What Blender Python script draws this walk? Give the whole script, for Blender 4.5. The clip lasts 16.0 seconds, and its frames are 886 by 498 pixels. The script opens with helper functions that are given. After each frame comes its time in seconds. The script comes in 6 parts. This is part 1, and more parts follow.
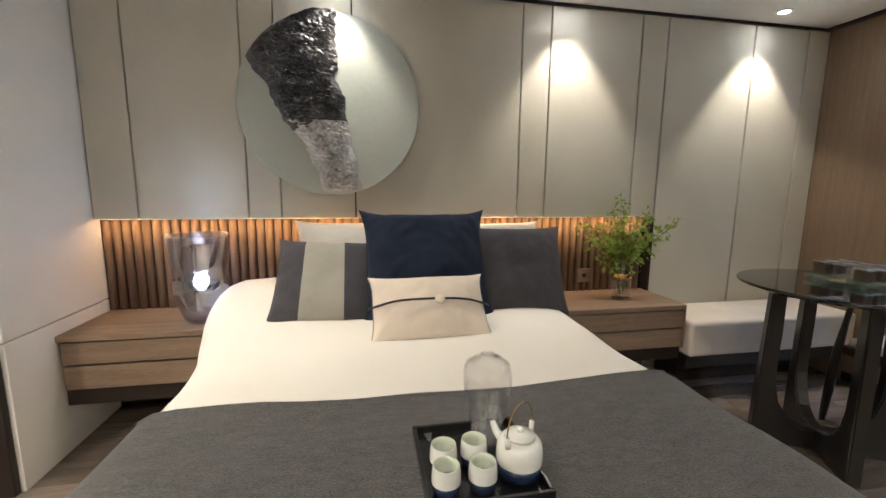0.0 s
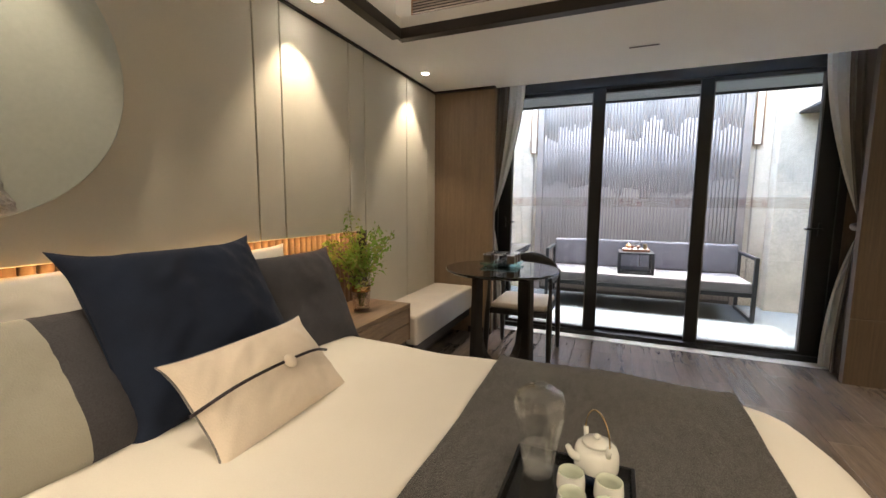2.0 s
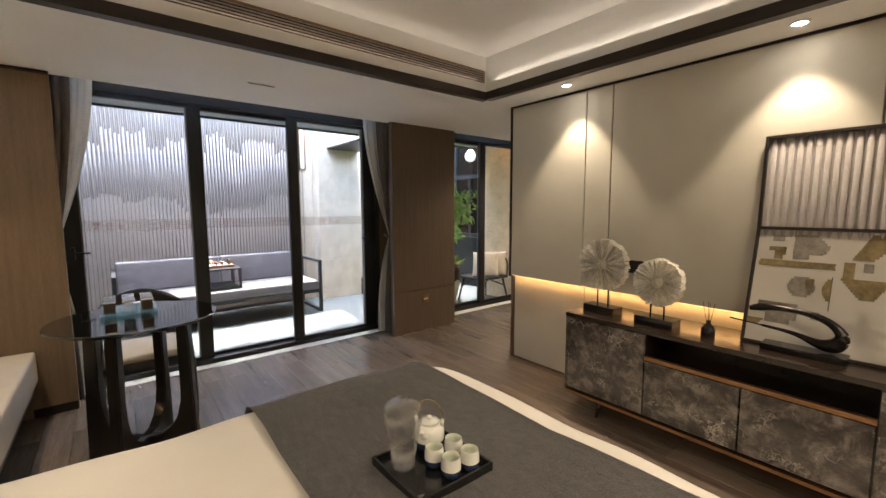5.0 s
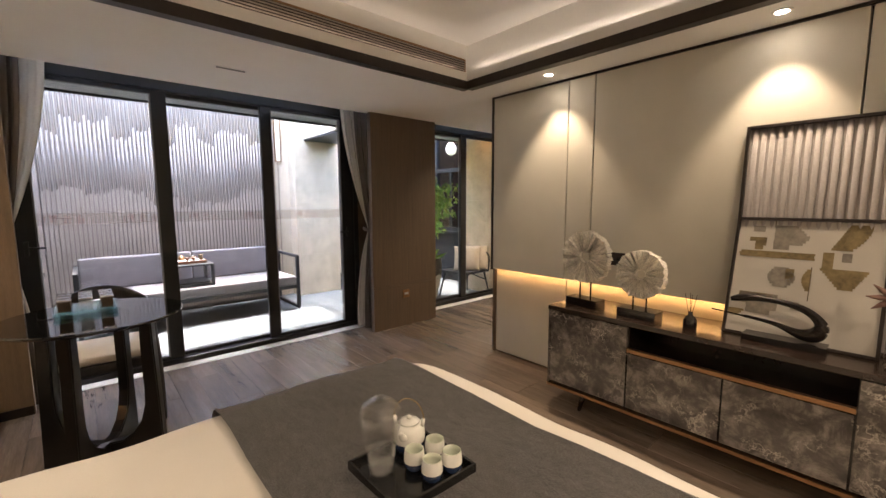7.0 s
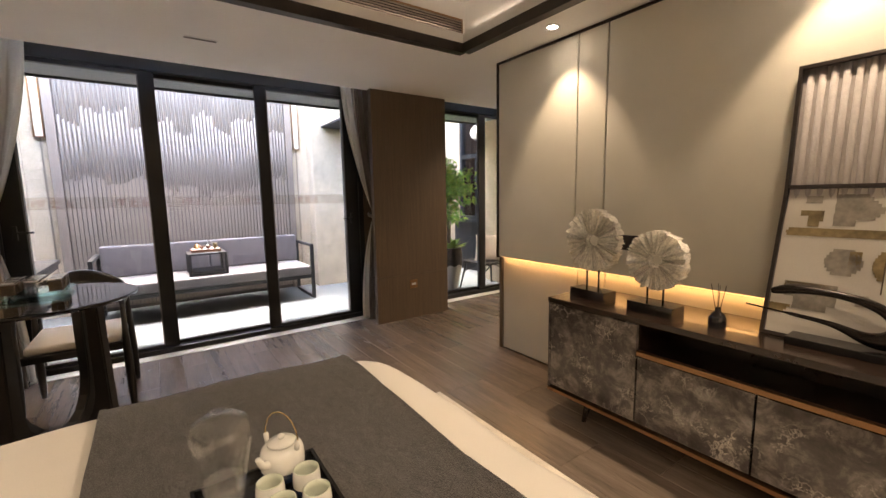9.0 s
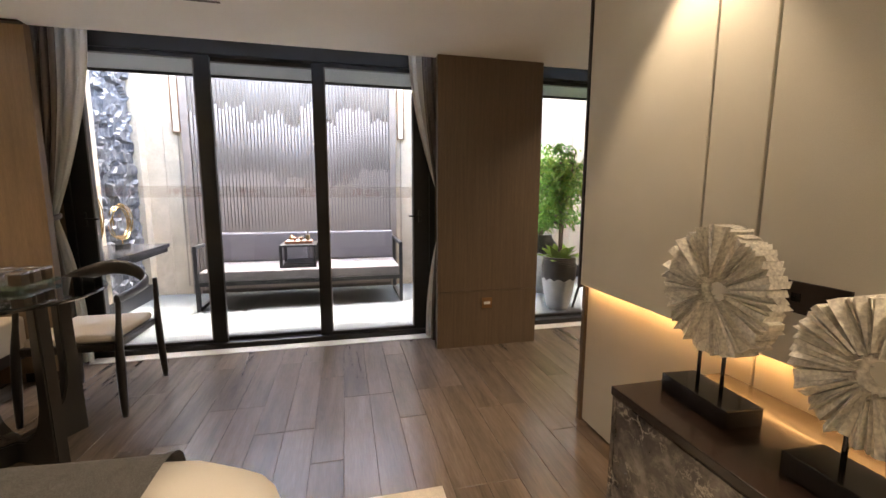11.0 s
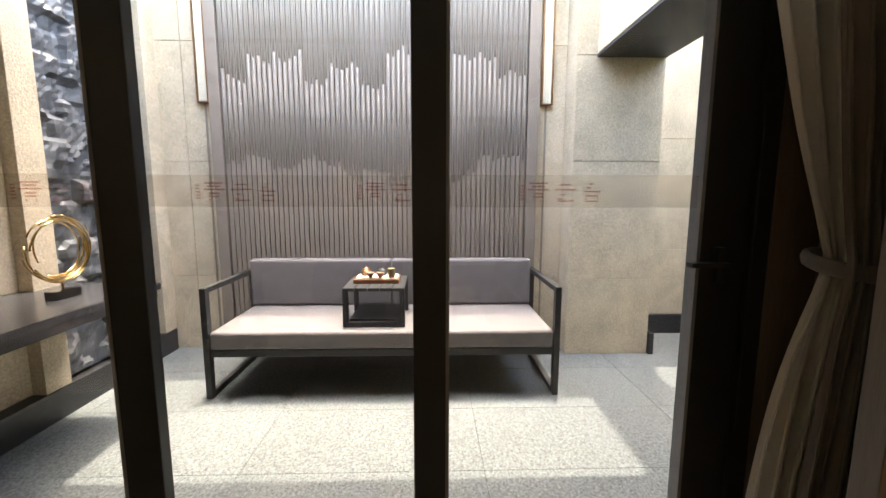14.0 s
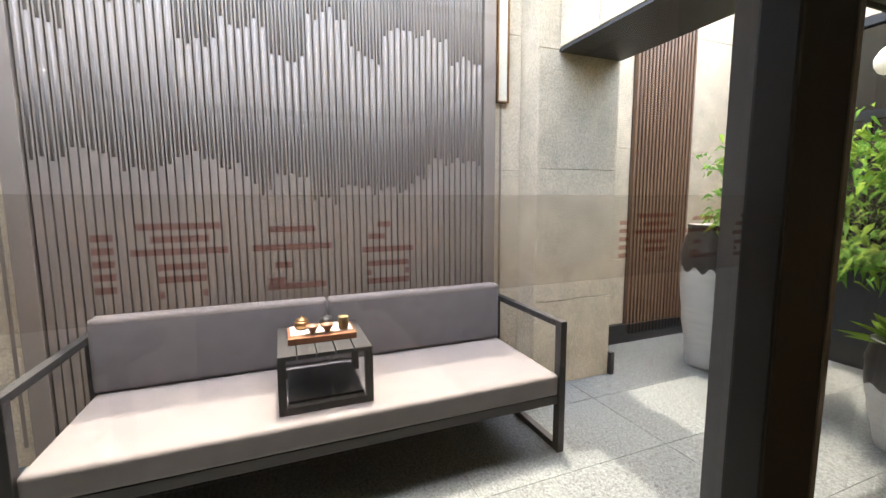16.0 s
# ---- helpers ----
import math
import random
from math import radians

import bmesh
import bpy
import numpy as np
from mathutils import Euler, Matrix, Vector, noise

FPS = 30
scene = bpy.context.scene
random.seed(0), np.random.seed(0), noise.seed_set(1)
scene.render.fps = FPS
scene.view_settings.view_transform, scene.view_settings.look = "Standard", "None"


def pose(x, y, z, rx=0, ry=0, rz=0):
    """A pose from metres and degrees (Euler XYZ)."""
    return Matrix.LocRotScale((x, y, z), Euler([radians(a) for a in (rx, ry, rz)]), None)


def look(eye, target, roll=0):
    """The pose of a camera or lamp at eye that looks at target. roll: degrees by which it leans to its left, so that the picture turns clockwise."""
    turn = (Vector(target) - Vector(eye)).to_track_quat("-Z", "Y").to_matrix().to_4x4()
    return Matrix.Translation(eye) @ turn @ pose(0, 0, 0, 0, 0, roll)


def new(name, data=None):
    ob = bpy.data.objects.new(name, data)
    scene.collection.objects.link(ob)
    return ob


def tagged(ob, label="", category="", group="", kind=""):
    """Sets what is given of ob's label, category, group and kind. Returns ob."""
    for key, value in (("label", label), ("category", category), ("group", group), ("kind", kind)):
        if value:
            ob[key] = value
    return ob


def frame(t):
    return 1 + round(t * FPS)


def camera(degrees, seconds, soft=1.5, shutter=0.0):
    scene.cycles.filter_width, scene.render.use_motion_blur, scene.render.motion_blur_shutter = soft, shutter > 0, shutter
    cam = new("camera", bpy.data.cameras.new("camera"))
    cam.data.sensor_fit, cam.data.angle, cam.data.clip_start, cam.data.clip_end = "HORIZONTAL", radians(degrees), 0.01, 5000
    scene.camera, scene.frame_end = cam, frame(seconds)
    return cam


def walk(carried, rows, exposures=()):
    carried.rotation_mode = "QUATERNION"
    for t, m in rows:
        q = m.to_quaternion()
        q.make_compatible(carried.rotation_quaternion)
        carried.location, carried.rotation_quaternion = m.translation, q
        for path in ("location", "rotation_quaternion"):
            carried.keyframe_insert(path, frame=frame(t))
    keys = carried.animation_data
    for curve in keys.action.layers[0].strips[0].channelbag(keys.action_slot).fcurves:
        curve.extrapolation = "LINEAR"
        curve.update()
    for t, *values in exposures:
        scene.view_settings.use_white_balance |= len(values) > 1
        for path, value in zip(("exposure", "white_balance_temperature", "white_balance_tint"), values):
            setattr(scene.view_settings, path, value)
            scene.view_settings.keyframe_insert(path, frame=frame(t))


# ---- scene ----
cam = camera(94.4, 16.0)
PATH = [
    (0, (0.018, 0.073, 1.236), (0.388, 2.016, 0.939), 0.5),
    (0.5, (-0.22, 0.204, 1.23), (0.61, 1.999, 0.936), 0.5),
    (1, (-0.43, 0.362, 1.241), (0.825, 1.893, 0.955), 0.6),
    (1.5, (-0.563, 0.578, 1.252), (1.036, 1.752, 0.992), 0.5),
    (2, (-0.62, 0.82, 1.258), (1.214, 1.587, 1.034), 0.4),
    (2.5, (-0.678, 1.086, 1.28), (1.283, 1.418, 1.074), 0.4),
    (3, (-0.68, 1.273, 1.293), (1.309, 1.171, 1.109), 0.2),
    (3.5, (-0.675, 1.382, 1.313), (1.25, 0.869, 1.131), 0.0),
    (4, (-0.697, 1.504, 1.32), (1.101, 0.647, 1.132), -0.1),
    (4.5, (-0.696, 1.582, 1.342), (0.959, 0.476, 1.152), -0.1),
    (5, (-0.696, 1.598, 1.412), (0.856, 0.353, 1.21), -0.2),
    (7.5, (-0.633, 1.53, 1.365), (0.858, 0.216, 1.139), -0.2),
    (8, (-0.645, 1.488, 1.302), (0.868, 0.201, 1.069), -0.4),
    (10.5, (-0.346, 0.136, 1.275), (1.518, -0.536, 1.005), -0.4),
    (11, (-0.098, -0.021, 1.277), (1.83, -0.479, 1.004), 0.2),
    (11.5, (0.307, -0.192, 1.271), (2.272, -0.445, 0.991), -0.1),
    (12, (0.736, -0.229, 1.244), (2.713, -0.353, 0.968), -0.0),
    (12.5, (1.171, -0.22, 1.251), (3.151, -0.278, 0.974), 0.1),
    (13, (1.61, -0.162, 1.276), (3.592, -0.193, 1.008), 0.1),
    (13.5, (1.985, -0.01, 1.285), (3.967, -0.039, 1.021), 0.2),
    (14, (2.334, 0.159, 1.262), (4.316, 0.102, 1.005), 0.1),
    (14.5, (2.667, 0.408, 1.277), (4.647, 0.274, 1.031), 0.2),
    (15, (2.919, 0.609, 1.288), (4.887, 0.346, 1.048), -0.1),
    (15.5, (3.119, 0.69, 1.285), (5.049, 0.219, 1.055), -0.3),
    (16, (3.196, 0.712, 1.314), (5.045, -0.015, 1.084), -0.3),
]
EXPOSURES = [(0, 5.45, 5250, 9), (0.7, 5.4, 5250, 10), (1.5, 5.25, 6200, 11), (2.5, 5.25, 6200, 10), (5, 5.25, 6200, 12), (7.5, 5.25, 6600, 18), (10.5, 5.25, 6800, 17), (11.5, 5.35, 6800, 14), (12.5, 5.2, 6600, 10), (13.5, 5.0, 7300, 11), (14.3, 4.4, 7500, 12), (16, 4.5, 7400, 12)]
walk(cam, [(t, look(eye, target, roll)) for t, eye, target, roll in PATH], EXPOSURES)

# ---- daylight ----
SUN_DIR = Vector((-0.19, 0.06, -1.0)).normalized()
world = bpy.data.worlds.new("world")
scene.world = world
world.use_nodes = True
wn = world.node_tree.nodes
sky = wn.new("ShaderNodeTexSky")
sky.sky_type, sky.sun_disc = "NISHITA", False
sky.air_density, sky.dust_density = 1.2, 3.0
sky.sun_elevation = math.asin(-SUN_DIR.z)
sky.sun_rotation = math.atan2(-SUN_DIR.x, -SUN_DIR.y)
world.node_tree.links.new(sky.outputs[0], wn["Background"].inputs[0])
wn["Background"].inputs[1].default_value = 0.13
sun = new("sun", bpy.data.lights.new("sun", "SUN"))
sun.data.energy, sun.data.angle, sun.data.color = 0.33, radians(0.8), (1.0, 0.95, 0.87)
sun.matrix_world = look((4, 0, 8), Vector((4, 0, 8)) + SUN_DIR)

WARM = (1.0, 0.80, 0.56)


def spot(x, y, watts, tx, ty, tz, cone=62, colour=WARM):
    lamp = new("downlight_or_fill", bpy.data.lights.new("downlight_or_fill", "SPOT"))
    lamp.data.energy, lamp.data.color = watts, colour
    lamp.data.spot_size, lamp.data.spot_blend, lamp.data.shadow_soft_size = radians(cone), 0.55, 0.025
    lamp.matrix_world = look((x, y, 2.285), (tx, ty, tz))


def strip(name, x, y, z, length, watts, along="x", aim=(0, 0, -1), colour=(1.0, 0.5, 0.16)):
    lamp = new(name, bpy.data.lights.new(name, "AREA"))
    lamp.data.shape, lamp.data.size, lamp.data.size_y = "RECTANGLE", length, 0.012
    lamp.data.energy, lamp.data.color = watts, colour
    m = look((x, y, z), (x + aim[0], y + aim[1], z + aim[2]))
    if along == "y":
        m = m @ pose(0, 0, 0, 0, 0, 90)
    lamp.matrix_world = m


# The last four are unseen fixtures, added to brighten room and passage.
DOWNLIGHTS_AND_FILL = [(-0.12, 2.297), (1.20, 2.297), (2.519, 2.297), (1.163, -1.06), (-0.151, -1.07), (-1.465, -1.07), (-1.9, 0.4), (-1.9, 1.6), (2.5, -2.6), (0.6, -2.6)]
for sx, sy in DOWNLIGHTS_AND_FILL[:3]:
    spot(sx, sy, 1.15, sx, 2.42, 0.9, 78)
    # extra fill beam from the same spot, added to brighten the bed
    spot(sx, sy, 0.5, sx + 0.15, 1.0, 0, 70)
for sx, sy in DOWNLIGHTS_AND_FILL[3:6]:
    spot(sx, sy, 1.0, sx, -1.20, 0.9, 78)
    # extra fill beam, added to brighten bed foot and floor
    spot(sx, sy, 2.3, sx + 0.35, 0.4, 0, 74)
# wide fill beams of the four added fixtures
for (sx, sy), watts in zip(DOWNLIGHTS_AND_FILL[6:], (3.2, 3.2, 3.4, 3.2)):
    spot(sx, sy, watts, sx, sy, 0, 140)
strip("headboard_led", 0.27, 2.48, 1.0562, 3.2, 0.12)
strip("partition_led", -0.3, -1.264, 0.7835, 4.2, 0.14)
strip("soffit_led", 3.88, -2.5, 2.415, 1.8, 0.09, along="y")
# Unseen fill strips added above the trim to brighten the ceiling tray.
for cx, cy, ln, al in ((1.845, 0.64, 2.9, "y"), (-1.245, 0.64, 2.9, "y"), (0.3, -0.905, 2.9, "x"), (0.3, 2.18, 2.9, "x")):
    strip("tray_fill", cx, cy, 2.43, ln, 0.036, along=al, aim=(0, 0, 1), colour=(1.0, 0.84, 0.66))

# ---- materials ----


def mat(name, colour, rough=0.6, metal=0.0, vary=0.12, scale=6.0, stretch=(1, 1, 1), bump=0.1, bump_scale=60.0,
        dark=None, rand=0.0, coat=0.0, sheen=0.0, glow=None, fine=0.35, spec=0.5):
    """A surface with broad stains, a fine grain and a bump of its own, at the size of the real thing."""
    m = bpy.data.materials.new(name)
    m.use_nodes = True
    nt = m.node_tree
    n, link = nt.nodes, nt.links.new
    b = n["Principled BSDF"]
    b.inputs["Roughness"].default_value, b.inputs["Metallic"].default_value = rough, metal
    b.inputs["Coat Weight"].default_value, b.inputs["Sheen Weight"].default_value = coat, sheen
    b.inputs["Specular IOR Level"].default_value = spec
    tc = n.new("ShaderNodeTexCoord")
    mp = n.new("ShaderNodeMapping")
    mp.inputs["Scale"].default_value = stretch
    link(tc.outputs["Object"], mp.inputs[0])
    info = n.new("ShaderNodeObjectInfo")
    shift = n.new("ShaderNodeVectorMath")
    shift.operation = "ADD"
    link(mp.outputs[0], shift.inputs[0])
    mul = n.new("ShaderNodeMath")
    mul.operation, mul.inputs[1].default_value = "MULTIPLY", 37.0
    link(info.outputs["Random"], mul.inputs[0])
    link(mul.outputs[0], shift.inputs[1])
    broad = n.new("ShaderNodeTexNoise")
    broad.inputs["Scale"].default_value, broad.inputs["Detail"].default_value = scale, 5
    grain = n.new("ShaderNodeTexNoise")
    grain.inputs["Scale"].default_value, grain.inputs["Detail"].default_value = bump_scale, 3
    link(shift.outputs[0], broad.inputs[0])
    link(shift.outputs[0], grain.inputs[0])
    mixv = n.new("ShaderNodeMix")
    mixv.inputs[0].default_value = fine
    link(broad.outputs[0], mixv.inputs[2])
    link(grain.outputs[0], mixv.inputs[3])
    ramp = n.new("ShaderNodeValToRGB")
    lo = dark or tuple(c * (1 - 2 * vary) for c in colour)
    hi = tuple(min(1, c * (1 + vary)) for c in colour)
    ramp.color_ramp.elements[0].position, ramp.color_ramp.elements[0].color = 0.3, (*lo, 1)
    ramp.color_ramp.elements[1].position, ramp.color_ramp.elements[1].color = 0.68, (*hi, 1)
    link(mixv.outputs[0], ramp.inputs[0])
    out = ramp.outputs[0]
    if rand:
        hsv = n.new("ShaderNodeHueSaturation")
        rng = n.new("ShaderNodeMapRange")
        rng.inputs[3].default_value, rng.inputs[4].default_value = 1 - rand, 1 + rand
        link(info.outputs["Random"], rng.inputs[0])
        link(rng.outputs[0], hsv.inputs["Value"])
        link(out, hsv.inputs["Color"])
        out = hsv.outputs[0]
    link(out, b.inputs["Base Color"])
    if bump:
        bp = n.new("ShaderNodeBump")
        bp.inputs["Strength"].default_value, bp.inputs["Distance"].default_value = bump, 0.004
        link(grain.outputs[0], bp.inputs["Height"])
        link(bp.outputs[0], b.inputs["Normal"])
    if glow:
        b.inputs["Emission Color"].default_value, b.inputs["Emission Strength"].default_value = (*glow[:3], 1), glow[3]
    return m


def pane_glass(name, tint, base, edge, rough=0.0, shine_tint=(1, 1, 1)):
    """Thin flat glass: straight-through light with a mirror image that grows at grazing angles."""
    m = bpy.data.materials.new(name)
    m.use_nodes = True
    n, link = m.node_tree.nodes, m.node_tree.links.new
    n.remove(n["Principled BSDF"])
    clear, shine, mixer, lw = n.new("ShaderNodeBsdfTransparent"), n.new("ShaderNodeBsdfGlossy"), n.new("ShaderNodeMixShader"), n.new("ShaderNodeLayerWeight")
    power, rng = n.new("ShaderNodeMath"), n.new("ShaderNodeMapRange")
    clear.inputs[0].default_value, shine.inputs[0].default_value = (*tint, 1), (*shine_tint, 1)
    shine.inputs["Roughness"].default_value = rough
    power.operation, power.inputs[1].default_value = "POWER", 4.0
    rng.inputs[3].default_value, rng.inputs[4].default_value = base, edge
    link(lw.outputs["Facing"], power.inputs[0])
    link(power.outputs[0], rng.inputs[0])
    link(rng.outputs[0], mixer.inputs[0])
    link(clear.outputs[0], mixer.inputs[1])
    link(shine.outputs[0], mixer.inputs[2])
    link(mixer.outputs[0], n["Material Output"].inputs[0])
    return m


def veil(name, colour, amount):
    """Milky glass: clear with a share of white scatter."""
    m = bpy.data.materials.new(name)
    m.use_nodes = True
    n, link = m.node_tree.nodes, m.node_tree.links.new
    n.remove(n["Principled BSDF"])
    clear, milk, mixer = n.new("ShaderNodeBsdfTransparent"), n.new("ShaderNodeBsdfDiffuse"), n.new("ShaderNodeMixShader")
    milk.inputs[0].default_value = (*colour, 1)
    mixer.inputs[0].default_value = amount
    link(clear.outputs[0], mixer.inputs[1])
    link(milk.outputs[0], mixer.inputs[2])
    link(mixer.outputs[0], n["Material Output"].inputs[0])
    return m


def drape(name, colour, dark=0.88, grain=90, through_part=0.35):
    """Cloth or leaf that lets part of the light through."""
    m = bpy.data.materials.new(name)
    m.use_nodes = True
    n, link = m.node_tree.nodes, m.node_tree.links.new
    n.remove(n["Principled BSDF"])
    face, back, mixer = n.new("ShaderNodeBsdfDiffuse"), n.new("ShaderNodeBsdfTranslucent"), n.new("ShaderNodeMixShader")
    tc, weave, ramp = n.new("ShaderNodeTexCoord"), n.new("ShaderNodeTexNoise"), n.new("ShaderNodeValToRGB")
    weave.inputs["Scale"].default_value, weave.inputs["Detail"].default_value = grain, 4
    ramp.color_ramp.elements[0].color, ramp.color_ramp.elements[1].color = (*(c * dark for c in colour), 1), (*colour, 1)
    link(tc.outputs["Object"], weave.inputs[0])
    link(weave.outputs[0], ramp.inputs[0])
    link(ramp.outputs[0], face.inputs[0])
    link(ramp.outputs[0], back.inputs[0])
    mixer.inputs[0].default_value = through_part
    link(face.outputs[0], mixer.inputs[1])
    link(back.outputs[0], mixer.inputs[2])
    link(mixer.outputs[0], n["Material Output"].inputs[0])
    return m


def marble(name):
    """Dark grey-brown stone with cloudy lighter patches and thin broken pale veins."""
    m = bpy.data.materials.new(name)
    m.use_nodes = True
    n, link = m.node_tree.nodes, m.node_tree.links.new
    b = n["Principled BSDF"]
    b.inputs["Roughness"].default_value, b.inputs["Coat Weight"].default_value = 0.18, 0.2
    tc, warp, cloud, crack, fade = n.new("ShaderNodeTexCoord"), n.new("ShaderNodeTexNoise"), n.new("ShaderNodeTexNoise"), n.new("ShaderNodeTexVoronoi"), n.new("ShaderNodeTexNoise")
    for t, sc, de, ro in ((warp, 8.0, 6, 0.65), (cloud, 9.0, 9, 0.7), (fade, 6.0, 3, 0.5)):
        t.inputs["Scale"].default_value, t.inputs["Detail"].default_value, t.inputs["Roughness"].default_value = sc, de, ro
        link(tc.outputs["Object"], t.inputs[0])
    cloud.inputs["Distortion"].default_value = 0.35
    mixv = n.new("ShaderNodeMix")
    mixv.data_type, mixv.inputs[0].default_value = "VECTOR", 0.32
    link(tc.outputs["Object"], mixv.inputs[4])
    link(warp.outputs["Color"], mixv.inputs[5])
    crack.feature = "DISTANCE_TO_EDGE"
    crack.inputs["Scale"].default_value = 12.0
    link(mixv.outputs[1], crack.inputs[0])
    vein, patch, keep, vmul = n.new("ShaderNodeMapRange"), n.new("ShaderNodeValToRGB"), n.new("ShaderNodeMapRange"), n.new("ShaderNodeMath")
    vein.inputs[1].default_value, vein.inputs[2].default_value = 0.0, 0.06
    vein.inputs[3].default_value, vein.inputs[4].default_value = 1.0, 0.0
    keep.inputs[1].default_value, keep.inputs[2].default_value = 0.48, 0.66
    vmul.operation = "MULTIPLY"
    link(crack.outputs["Distance"], vein.inputs[0])
    link(fade.outputs[0], keep.inputs[0])
    link(vein.outputs[0], vmul.inputs[0])
    link(keep.outputs[0], vmul.inputs[1])
    e = patch.color_ramp.elements
    e[0].position, e[0].color = 0.36, (0.026, 0.022, 0.02, 1)
    e[1].position, e[1].color = 0.7, (0.23, 0.205, 0.18, 1)
    for at, c in ((0.48, (0.055, 0.047, 0.042, 1)), (0.56, (0.12, 0.105, 0.093, 1))):
        e.new(at).color = c
    link(cloud.outputs[0], patch.inputs[0])
    mixc = n.new("ShaderNodeMix")
    mixc.data_type = "RGBA"
    mixc.inputs[7].default_value = (0.42, 0.38, 0.33, 1)
    link(vmul.outputs[0], mixc.inputs[0])
    link(patch.outputs[0], mixc.inputs[6])
    link(mixc.outputs[2], b.inputs["Base Color"])
    return m


